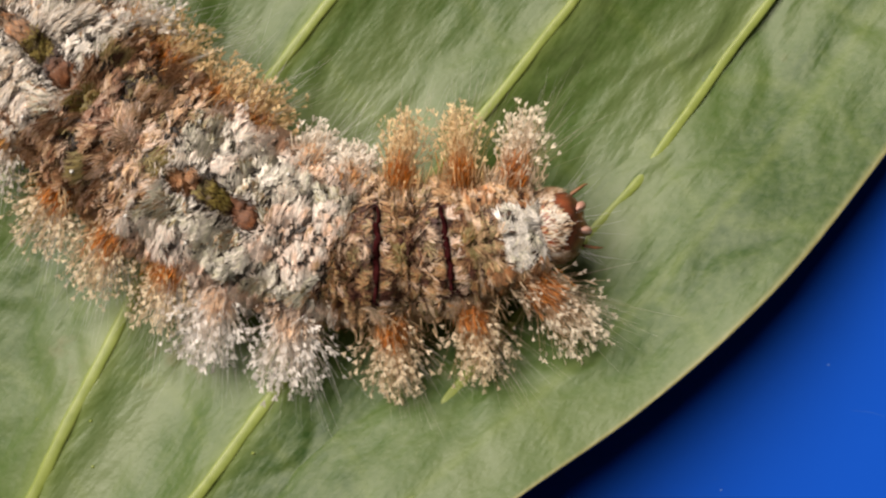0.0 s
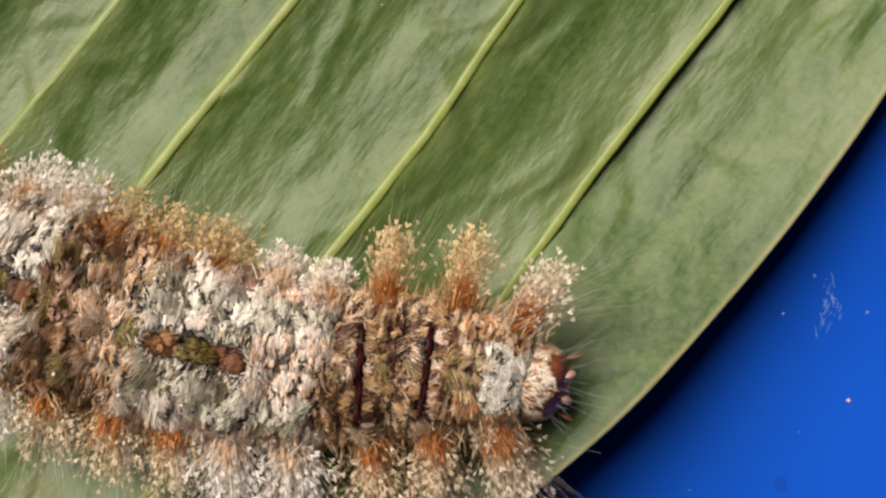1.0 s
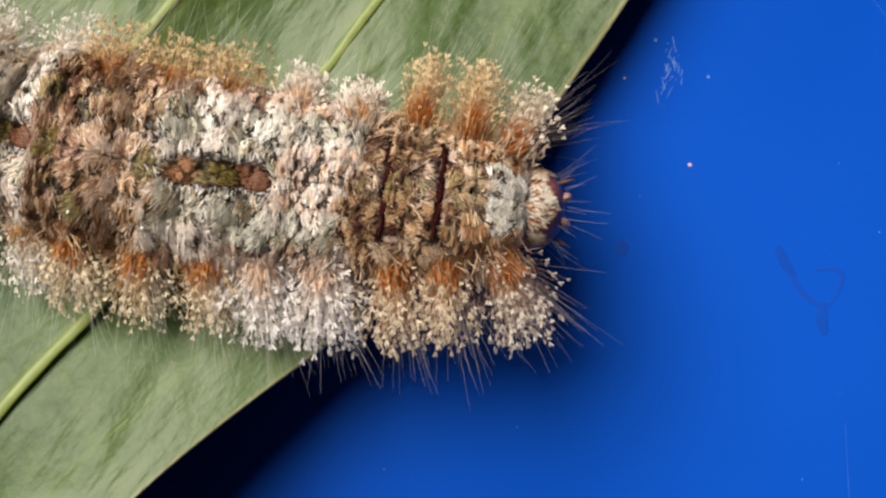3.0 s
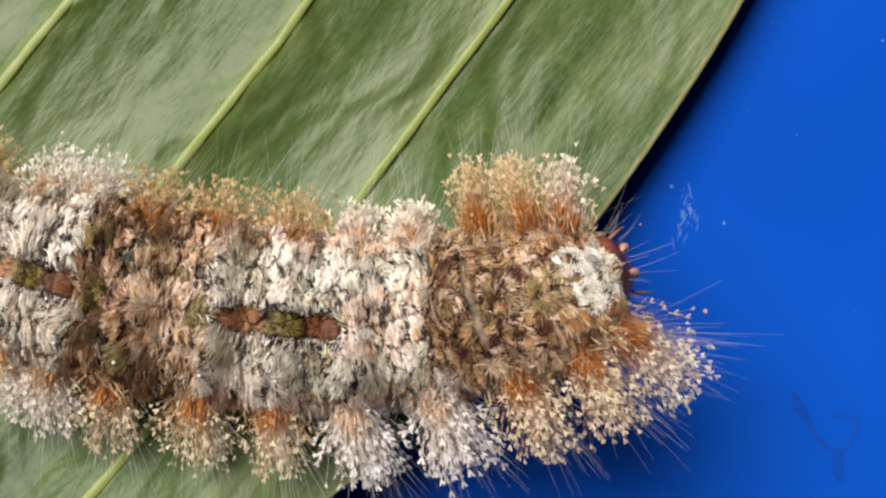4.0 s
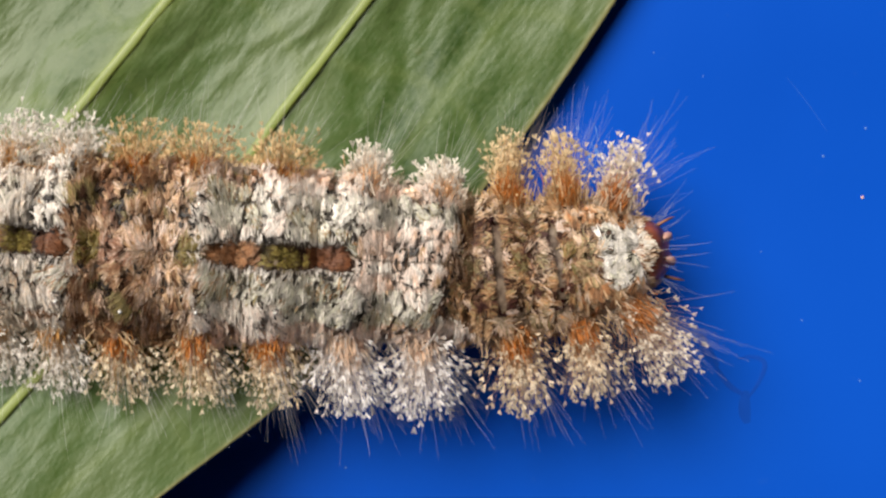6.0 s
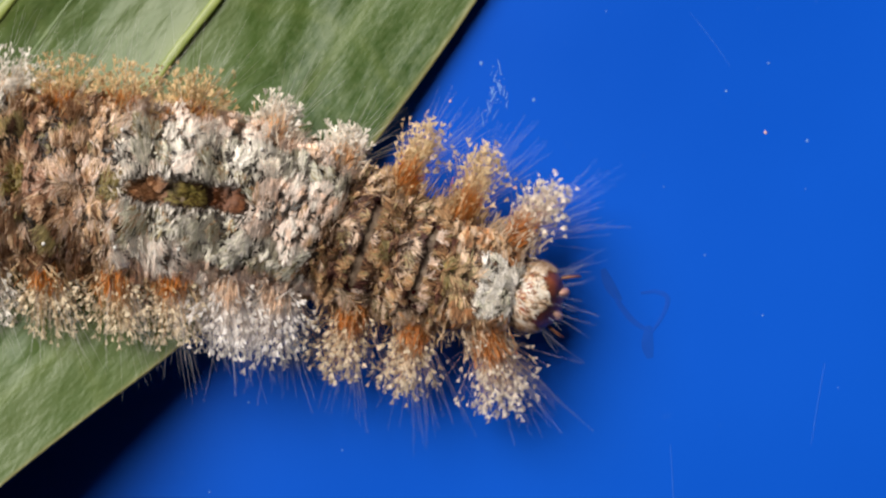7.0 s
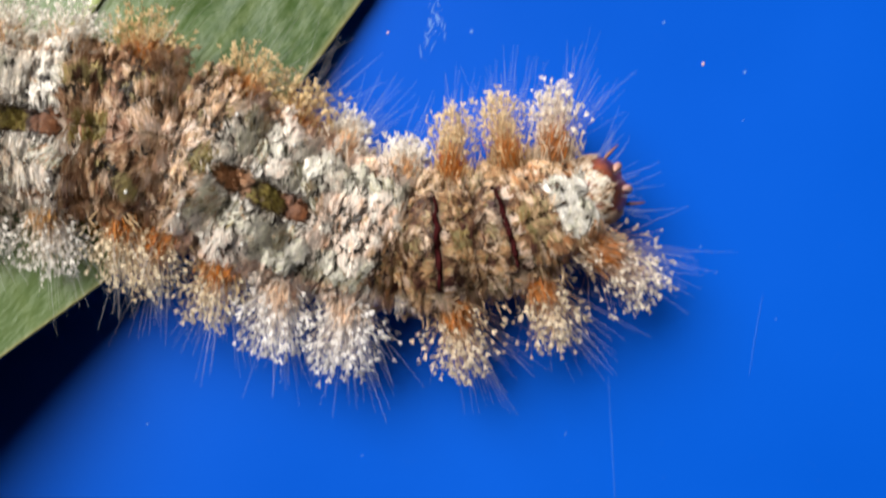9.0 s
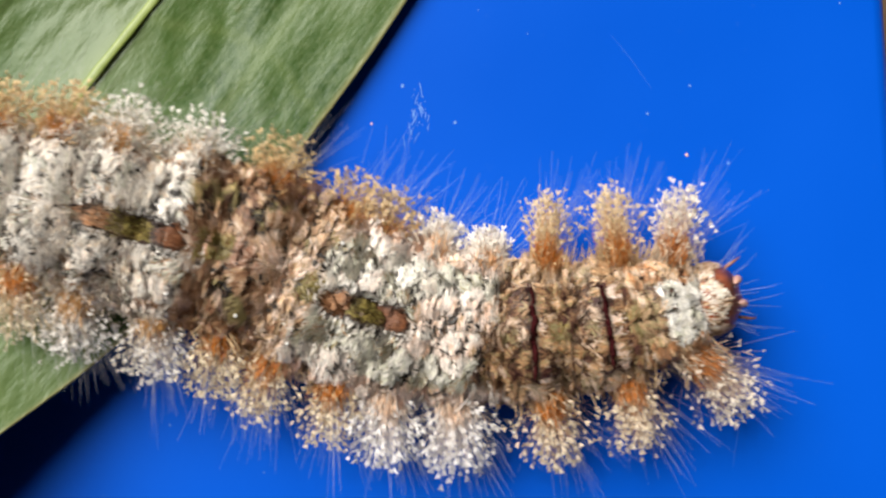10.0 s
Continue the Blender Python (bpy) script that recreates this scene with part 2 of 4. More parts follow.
# ---------------------------------------------------------------- the leaf
LEAF_RIGHT = [(12.0, 62.0), (13.0, 48.0), (11.0, 34.0), (7.7, 25.2), (4.0, 16.4), (-1.2, 7.7), (-7.7, -1.6), (-14.1, -9.9), (-22.6, -17.9), (-32.8, -26.1), (-52.3, -43.1), (-72.0, -52.0), (-92.0, -60.0)]
LEAF_LEFT = [(8.0, 62.0), (-16.0, 54.0), (-40.0, 38.0), (-62.5, 21.0), (-72.0, 10.0), (-80.0, -3.0), (-86.0, -16.0), (-91.0, -30.0), (-94.0, -45.0), (-95.0, -60.0)]
VEIN_AT = (0.0, 0.102, 0.245, 0.450, 0.685, 0.885, 1.0)
VEIN_ROWS = (61.5, 48, 36, 24, 12, 0, -12, -24, -36, -48, -60)
VEIN_X = ((11.0, 9.0, 2.7, -6.8, -16.3, -25.0, -36.0, -46.2, -56.2, -68.0, -92.7),
          (10.2, -3.0, -13.9, -22.1, -30.3, -39.9, -48.5, -57.3, -66.1, -75.0, -93.3),
          (9.5, -15.0, -28.3, -38.0, -47.7, -56.8, -62.6, -68.4, -74.2, -81.0, -94.0),
          (9.0, -22.0, -40.3, -50.4, -60.4, -70.5, -79.0, -84.0, -86.0, -89.0, -94.6))
HINGE, HINGE_WAY = Vector((-0.0223, -0.0022, 0.0032)), Vector((0.625, 0.781, 0.0))


def leaf_height(x, y, u):
    """Height of the blade over the board, millimetres: low at the upper margin, arched at the lower one."""
    arch = 10.0 * np.exp(-(((x + 42) / 27) ** 2 + ((y + 33) / 22) ** 2)) + 1.5 * np.exp(-(((x + 14) / 9) ** 2 + ((y + 9) / 10) ** 2))
    rest = np.clip((61 - np.abs(y)) / 14, 0, 1)
    return 0.3 + rest * (0.7 + arch + 1.1 * np.clip((u - 0.05) / 0.4, 0, 1))


def leaf_points(y, u):
    """Points of the leaf at height y of the plan and fraction u from the outer margin to the inner one, and the place between two veins."""
    right, left = curve_through(LEAF_RIGHT, 400), curve_through(LEAF_LEFT, 400)
    xr = np.interp(y, right[::-1, 1], right[::-1, 0])
    xl = np.interp(y, left[::-1, 1], left[::-1, 0])
    veins = [np.interp(y, VEIN_ROWS[::-1], v[::-1]) for v in VEIN_X]
    cols = np.stack([xr, xr + 0.42 * (veins[0] - xr), *veins, xl])
    at = np.asarray(VEIN_AT)
    i = np.clip(np.searchsorted(at, u, side="right") - 1, 0, len(at) - 2)
    f = (u - at[i]) / (at[i + 1] - at[i])
    n = np.arange(len(u))
    x = cols[i, n] * (1 - f) + cols[i + 1, n] * f
    sag = np.abs(2 * f - 1) ** 1.7 * np.minimum(1.0, (at[i + 1] - at[i]) * 6)
    sag = np.where(u < 0.245, np.maximum(0.2, 1 - 1.6 * (1 - u / 0.245)), sag)
    z = leaf_height(x, y, u) + 0.75 * sag
    wave = np.empty(len(x))
    for j in range(len(x)):
        # wrinkles run along the veins, bent and broken
        a, b = x[j] * 0.80 - y[j] * 0.60, x[j] * 0.60 + y[j] * 0.80
        bend = 4.5 * noise.noise((x[j] * 0.14, y[j] * 0.14, 30.0))
        p = noise.noise(((a + bend) * 0.17, b * 0.045, 3.0))
        q = noise.noise(((a + bend) * 0.34 + b * 0.09, b * 0.12, 9.0))
        w = noise.noise((a * 0.60 + bend * 0.5, b * 0.30 + a * 0.15, 21.0))
        k = noise.noise((x[j] * 0.09, y[j] * 0.09, 40.0))
        low = noise.noise((x[j] * 0.07, y[j] * 0.07, 1.0))
        fold = max(0.0, 1 - abs(q) / 0.10) * max(0.0, k + 0.15)
        wave[j] = 0.55 * p + 0.17 * q + 0.16 * w - 0.05 * fold + 0.45 * low
    z = z + wave * np.clip(u * 14, 0.15, 1)
    return x, z, f


def leaf_sheet(name, us, nv, parent, drop=0.0):
    """A stretch of the leaf between two fractions of its width, as a thin solid sheet."""
    nu = len(us)
    u, y = np.meshgrid(us, np.linspace(61.3, -59.3, nv), indexing="xy")
    u, y = u.ravel(), y.ravel()
    x, z, f = leaf_points(y, u)
    z = z - drop * np.clip((u - 0.15) / 0.09, 0, 1)
    a = (np.arange(nv - 1)[:, None] * nu + np.arange(nu - 1)[None, :]).ravel()
    sheet = mesh_object(name, np.stack([x, y, z], 1) * MM, np.stack([a, a + 1, a + nu + 1, a + nu], 1), M_LEAF, parent)
    width = np.interp(y, [-60, 62], [75, 40])
    rim = np.clip(1 - np.minimum(u, 1 - u) * width / 0.45, 0, 1)
    vein = np.zeros(len(x))
    for k in range(len(VEIN_AT) - 1):
        inside = (u > VEIN_AT[k]) & (u < VEIN_AT[k + 1])
        for j in range(-14, 26):
            line = y - (-58 + j * 7.3 + (k * 2.9) % 7.3) - f * (VEIN_AT[k + 1] - VEIN_AT[k]) * 34 - 0.9 * np.sin(x * 0.5 + j)
            vein = np.maximum(vein, np.where(inside, np.clip(1 - np.abs(line) / 0.55, 0, 1) * 0.22, 0))
    # the blade pales towards each long vein
    for u0, soft in zip(VEIN_AT[1:-1], (0.45, 0.75, 0.85, 0.9, 0.8)):
        if drop and u0 > 0.2:
            continue
        xv, _, _ = leaf_points(np.linspace(61.3, -59.3, nv), np.full(nv, u0))
        away = np.abs(x - np.interp(y, np.linspace(-59.3, 61.3, nv), xv[::-1])) * 0.78
        vein = np.maximum(vein, (0.65 if u0 > 0.2 else 0.25) * np.exp(-(away / soft) ** 2))
    for key, value in (("vein", vein), ("rim", rim)):
        sheet.data.attributes.new(key, "FLOAT", "POINT").data.foreach_set("value", value.astype(np.float32))
    solid = sheet.modifiers.new("thickness", "SOLIDIFY")
    solid.thickness, solid.offset = 0.00022, -1
    return sheet


def leaf_vein(u0, w, parent):
    ys = np.linspace(61.0, -59.0, 200)
    xs, zs, _ = leaf_points(ys, np.full(len(ys), u0))
    ring, rings = 7, []
    for i in range(len(ys)):
        wobble = 0.16 * noise.noise((ys[i] * 0.22, u0 * 30, 4.0))
        half = w * (1.0 - 0.5 * (ys[i] + 60) / 122) * (1 + 0.06 * math.sin(ys[i] * 2.1 + u0 * 9))
        for j in range(ring):
            t = -math.pi * 0.06 + j * math.pi * 1.12 / (ring - 1)
            rings.append(((xs[i] + wobble + half * 1.15 * math.cos(t)) * MM, (ys[i] - 0.55 * half * math.cos(t)) * MM, (zs[i] - 0.03 + (0.24 if u0 == VEIN_AT[2] else 0.0) + half * 0.35 * math.sin(t)) * MM))
    fs = [(i * ring + j, i * ring + j + 1, (i + 1) * ring + j + 1, (i + 1) * ring + j) for i in range(len(ys) - 1) for j in range(ring - 1)]
    mesh_object("vein", rings, fs, M_VEIN, parent, label="pale yellow-green vein")


def build_leaf():
    leaf = tagged(new("leaf"), "green leaf, underside up, with pale parallel veins", "leaf")
    leaf_sheet("blade", np.linspace(0.245, 1, 250), 380, leaf)
    strip = leaf_sheet("margin", np.linspace(0, 0.40, 130), 380, leaf, 0.05)
    tagged(strip, "curling outer margin of the leaf")
    leaf_vein(VEIN_AT[1], 0.05, strip)
    for u0, w in zip(VEIN_AT[2:-1], (0.36, 0.40, 0.44, 0.40)):
        leaf_vein(u0, w, leaf)
    r = random.Random(11)
    us, ys = np.array([r.uniform(0.27, 0.9) for _ in range(40)]), np.array([r.uniform(-38, 40) for _ in range(40)])
    xs, zs, _ = leaf_points(ys, us)
    for k in range(40):
        bm = bmesh.new()
        bmesh.ops.create_icosphere(bm, subdivisions=1, radius=r.uniform(0.07, 0.16) * MM)
        for v in bm.verts:
            v.co.z *= 0.5
        ob = part("speck", bm, M_PINKDUST if k % 4 == 0 else M_VEIN, leaf)
        ob.location = (xs[k] * MM, ys[k] * MM, zs[k] * MM)
    return leaf, strip


# ---------------------------------------------------------------- the caterpillar
PITCH = 4.5
WHITE, CREAM, GREY = (0.88, 0.815, 0.73), (0.82, 0.68, 0.52), (0.76, 0.70, 0.60)
TAN, BROWN = (0.50, 0.27, 0.12), (0.21, 0.095, 0.042)
OLIVE, BLACK, PINK = (0.22, 0.165, 0.04), (0.045, 0.036, 0.030), (0.80, 0.59, 0.45)
ORANGE, MAROON = (0.50, 0.155, 0.016), (0.045, 0.010, 0.012)


def half_width(s):
    return float(np.interp(s, [-2, -1, 0, 1, 2, 3, 4, 6, 8, 9, 10], [2.5, 3.0, 3.5, 3.8, 4.2, 4.5, 4.7, 4.8, 4.6, 4.2, 3.2]))


def half_height(s):
    return float(np.interp(s, [-2, -1, 0, 1, 3, 8, 10], [2.5, 3.1, 3.7, 4.0, 4.2, 4.1, 3.0]))


def choose(level, *steps):
    """The colour of the first step that level lies under."""
    for top, c in steps:
        if level < top:
            return c
    return steps[-1][1]


def lobe(s, phi):
    """The coat lies in small matted lobes: nearness to a lobe's edge, and two numbers of that lobe."""
    wob = 0.30 * noise.noise((s * 6, phi * 5, 60.0))
    dist, cells = noise.voronoi((s * 3.4 + wob, phi * 3.3 + wob, 0.5))
    c = cells[0]
    h = (math.sin(c[0] * 12.9898 + c[1] * 78.233) * 43758.5453) % 1.0
    return dist[1] - dist[0], h, (h * 17.31) % 1.0


WARM_WHITE, MOSS, SAND, DARK = (0.88, 0.74, 0.64), (0.62, 0.60, 0.47), (0.61, 0.41, 0.235), (0.085, 0.042, 0.024)
UMBER, REDBROWN, PALE_TAN, LICHEN = (0.31, 0.165, 0.085), (0.19, 0.068, 0.026), (0.70, 0.53, 0.39), (0.36, 0.29, 0.14)
ROSETTES = (0.30, 1.36)


def rosette_at(s, phi):
    """Distance in millimetres to the middle of the nearer rosette of curved ridges behind a thorax fold."""
    return min(math.hypot((s - c) * PITCH * 1.25, phi * 3.0) for c in ROSETTES)


def lozenge(s):
    """Half the breadth (radians) of the brown mark on the back at s, or 0 outside it."""
    for front, scale in ((2.88, 1.0), (6.72, 0.85)):
        u = (s - front) / (1.92 * scale)
        if 0 < u < 1:
            bulge = abs(math.sin(math.pi * (0.12 + u * 2.86)))
            return (0.150 + 0.040 * bulge) * (1.0 if u < 0.75 else 1.0 - 1.8 * (u - 0.75))
    return 0.0


def pattern(s, phi, r):
    """Colour of the coat at s (segments from the second thorax ring, towards the tail) and phi (radians from the midline)."""
    a = abs(phi)
    spot = 0.5 + 0.85 * noise.noise((s * 8.0, phi * 5.5, 8.0)) + r.uniform(-0.12, 0.12)
    v = r.random()
    edge, hue, other = lobe(s, phi)
    hue = hue * 0.52 + 0.48 * v
    zone = s + 0.40 * noise.noise((phi * 1.9, s * 1.6, 50.0)) + r.uniform(-0.06, 0.06)
    if s < -0.42:
        if s < -0.86 and a < 0.62 + 0.2 * (spot - 0.5):
            return choose(spot + 0.35 * (v - 0.5), (0.10, BLACK), (0.26, MOSS), (0.50, GREY), (2, (0.80, 0.76, 0.70)))
        if a < 0.16 and s > -0.78:
            return choose(v, (0.35, LICHEN), (0.6, UMBER), (2, SAND))
        if a > 0.5:
            return choose(spot, (0.22, UMBER), (0.42, (0.56, 0.27, 0.12)), (0.64, SAND), (2, PALE_TAN))
        return choose(spot, (0.2, DARK), (0.40, UMBER), (0.55, LICHEN), (0.75, SAND), (2, PALE_TAN))
    if zone < 1.62:
        for at in (0.0, 1.0):
            if 0.04 < at - s < 0.15 and a < 0.85:
                lump = noise.noise((phi * 4.0, at * 9.0, 77.0))
                if lump > 0.08:
                    return PINK if v < 0.7 else WARM_WHITE
        x = abs((s + 0.5) % 1.0 - 0.5)
        if x < 0.05 and a < 0.9 and s > -0.2:
            return MAROON
        d = rosette_at(s, phi)
        if d < 0.34:
            return LICHEN if v < 0.8 else UMBER
        if d < 1.3 and noise.noise((s * 5, phi * 5, 71.0)) > -0.22:
            ring = math.sin(d * math.tau / 0.46 + 2.5 * noise.noise((s * 3, phi * 3, 31.0)))
            return choose(ring + r.uniform(-0.5, 0.5), (-0.45, DARK), (0.05, UMBER), (0.50, (0.52, 0.35, 0.24)), (2, PALE_TAN))
        if a < 0.18 and (0.58 < s < 0.78 or -0.42 < s < -0.25):
            return choose(v, (0.45, LICHEN), (0.65, OLIVE), (2, UMBER))
        # maroon ridge lines, kept to the troughs so the colour carries their shade
        if a < 0.95 and math.sin(s * math.tau * 4.6 + 3 * noise.noise((s * 3, phi * 2.5, 33.0))) < -0.62 and v < 0.8:
            return (0.085, 0.034, 0.026)
        # lobe edges darkened in colour, for shade in the gaps
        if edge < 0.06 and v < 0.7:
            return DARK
        if a > 0.85:
            return choose(hue, (0.10, UMBER), (0.22, TAN), (0.50, SAND), (0.80, PALE_TAN), (0.9, LICHEN), (2, (0.60, 0.31, 0.14)))
        return choose(spot * 0.5 + hue * 0.5, (0.30, (0.09, 0.032, 0.025)), (0.40, DARK), (0.52, UMBER), (0.57, LICHEN), (0.64, TAN), (0.72, SAND), (0.82, PALE_TAN), (2, PINK))
    half = lozenge(s)
    if half and a < half + 0.02 * (spot - 0.5):
        u = (s - 2.88) / 1.92 if s < 5 else (s - 6.72) / 1.63
        if half - a < 0.03 and v < 0.6 or u < 0.03 or 0.29 < u < 0.34:
            return (0.045, 0.022, 0.014)
        if u < 0.33:
            return REDBROWN if v < 0.75 else (0.24, 0.10, 0.045)
        if u < 0.64:
            return choose(v, (0.45, OLIVE), (0.70, (0.16, 0.12, 0.03)), (0.85, (0.34, 0.28, 0.08)), (2, DARK))
        return choose(v, (0.4, (0.30, 0.135, 0.055)), (0.7, (0.36, 0.18, 0.09)), (2, (0.46, 0.25, 0.13)))
    if half and a < half + 0.045:
        return (0.06, 0.04, 0.03) if v < 0.35 else WHITE
    if zone < 4.95:
        # dark tint along lobe edges paints the shade between lobes
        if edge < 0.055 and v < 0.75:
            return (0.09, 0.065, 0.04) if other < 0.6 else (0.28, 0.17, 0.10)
        if s < 2.85 and a < 0.42:
            return choose(spot, (0.10, SAND), (0.36, PINK), (0.75, WARM_WHITE), (2, WHITE))
        if a > 0.95:
            return choose(hue, (0.06, UMBER), (0.16, SAND), (0.40, PINK), (0.72, WARM_WHITE), (2, WHITE))
        if spot < 0.07:
            return (0.10, 0.085, 0.06)
        return choose(hue, (0.10, TAN), (0.17, LICHEN), (0.34, MOSS), (0.50, (0.74, 0.70, 0.60)), (0.76, WHITE), (2, WARM_WHITE))
    if zone < 6.75:
        if a < 0.15 and (4.84 < s < 5.20 or 6.25 < s < 6.62):
            return choose(v, (0.6, OLIVE), (0.85, LICHEN), (2, BROWN))
        if zone < 5.72 and v < (0.85 if a < 0.4 else 0.45):
            return choose(spot + 0.5 * (r.random() - 0.5), (0.22, UMBER), (0.46, SAND), (0.64, PALE_TAN), (0.82, PINK), (2, WARM_WHITE))
        if a < 0.13:
            return choose(v, (0.4, (0.34, 0.16, 0.09)), (0.7, (0.50, 0.28, 0.18)), (2, PINK))
        if 0.95 < a < 1.06:
            return BROWN if v < 0.3 else UMBER
        # crevice shade between lobes, put into the scale colour
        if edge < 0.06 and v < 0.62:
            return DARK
        if 0.42 < a < 0.86 and other < 0.42:
            return choose(spot, (0.25, DARK), (0.5, LICHEN), (0.7, (0.36, 0.28, 0.11)), (2, SAND))
        return choose(0.5 + 1.35 * (hue * 0.55 + spot * 0.45 - 0.47), (0.20, DARK), (0.36, (0.27, 0.125, 0.065)), (0.47, UMBER), (0.57, (0.48, 0.30, 0.18)), (0.68, SAND), (0.80, PALE_TAN), (2, PINK))
    # umber flank line; lobe edges get it too, as painted gap shade
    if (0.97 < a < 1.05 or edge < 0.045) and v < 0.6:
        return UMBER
    return choose(hue, (0.05, DARK), (0.12, TAN), (0.26, MOSS), (0.75, WHITE), (0.85, CREAM), (2, WARM_WHITE))


def coat_point(seg, x, phi, swell=0.0):
    """A point of a ring's coat (x: -0.5 to 0.5 along it, forwards positive) and its outward normal, millimetres."""
    s = seg - x
    hw, hh = half_width(s), half_height(s)
    edge, _, up = lobe(s, phi)
    lump = noise.noise((s * 2.7, phi * 2.4, 2.0)) * 0.34 - 0.30 + min(0.56, edge * 1.9) + 0.22 * up * min(1.0, edge * 4)
    # fine strands run across the body
    lump += noise.noise((s * 17.0, phi * 4.0, 4.0)) * 0.13
    if -0.4 < s < 1.6:
        lump += 0.09 * math.sin(s * math.tau * 4.6 + 3 * noise.noise((s * 3, phi * 2.5, 33.0)))
        d = rosette_at(s, phi)
        if d < 1.3:
            lump = lump * 0.7 + 0.05 * math.sin(d * math.tau / 0.46 + 2.5 * noise.noise((s * 3, phi * 3, 31.0)))
    half = lozenge(s)
    if half:
        lump -= 0.55 * math.exp(-(phi / half) ** 6)
    prof = 1.01 - 0.045 * min(1.0, (2 * x) ** 4)
    k = prof + (lump + swell) / 4.5
    skirt = 0.17 * min(1.0, max(0.0, (abs(phi) - 0.65) / 0.8)) * (1.0 if s > -0.6 else 0.4)
    # the back is a low dome over a fuller underside
    c = math.cos(phi)
    rise = 1 - 0.66 * (1 - c) ** 1.35 if c > 0 else 0.34 + 1.34 * c
    p = np.array((x * PITCH, hw * k * math.sin(phi) * (1 + skirt), hh * (rise + k - 1)))
    n = np.array((0.5 * x, math.sin(phi) * (0.66 if c > 0 else 1.3) / (hw * (1 + 2 * skirt)), c / hh + 0.8 * skirt / hh))
    return p, n / np.linalg.norm(n)


def tint_jitter(c, r, amount=0.22):
    k = 1 + r.uniform(-amount, amount)
    return [max(0.0, v * k) for v in c]


def core_mesh(seg, parent_name):
    nx, na = 13, 40
    verts, cols, faces = [], [], []
    r = random.Random(seg + 40)
    for i in range(nx):
        x = -0.90 + 1.80 * i / (nx - 1)
        for j in range(na):
            phi = -math.pi + math.tau * j / na
            p, n = coat_point(seg, max(-0.5, min(0.5, x)), phi, -0.42)
            tuck = max(0.0, abs(x) - 0.36) / 0.54
            p[0] = min(x, 0.55 if seg < 0 else 9) * PITCH
            p[1:] *= 1 - 0.30 * tuck
            if p[2] < 0:
                p[2] *= 0.92
            verts.append(p * MM)
            cols.append([0.55 * c for c in pattern(seg - x, phi, r)] if abs(phi) < 1.5 else UMBER)
    for i in range(nx - 1):
        for j in range(na):
            k = (j + 1) % na
            faces.append((i * na + j, (i + 1) * na + j, (i + 1) * na + k, i * na + k))
    faces.append(tuple(range(na)))
    faces.append(tuple((nx - 1) * na + j for j in reversed(range(na))))
    return mesh_object(parent_name, verts, faces, M_SKIN, None, np.array(cols) * 0.9)


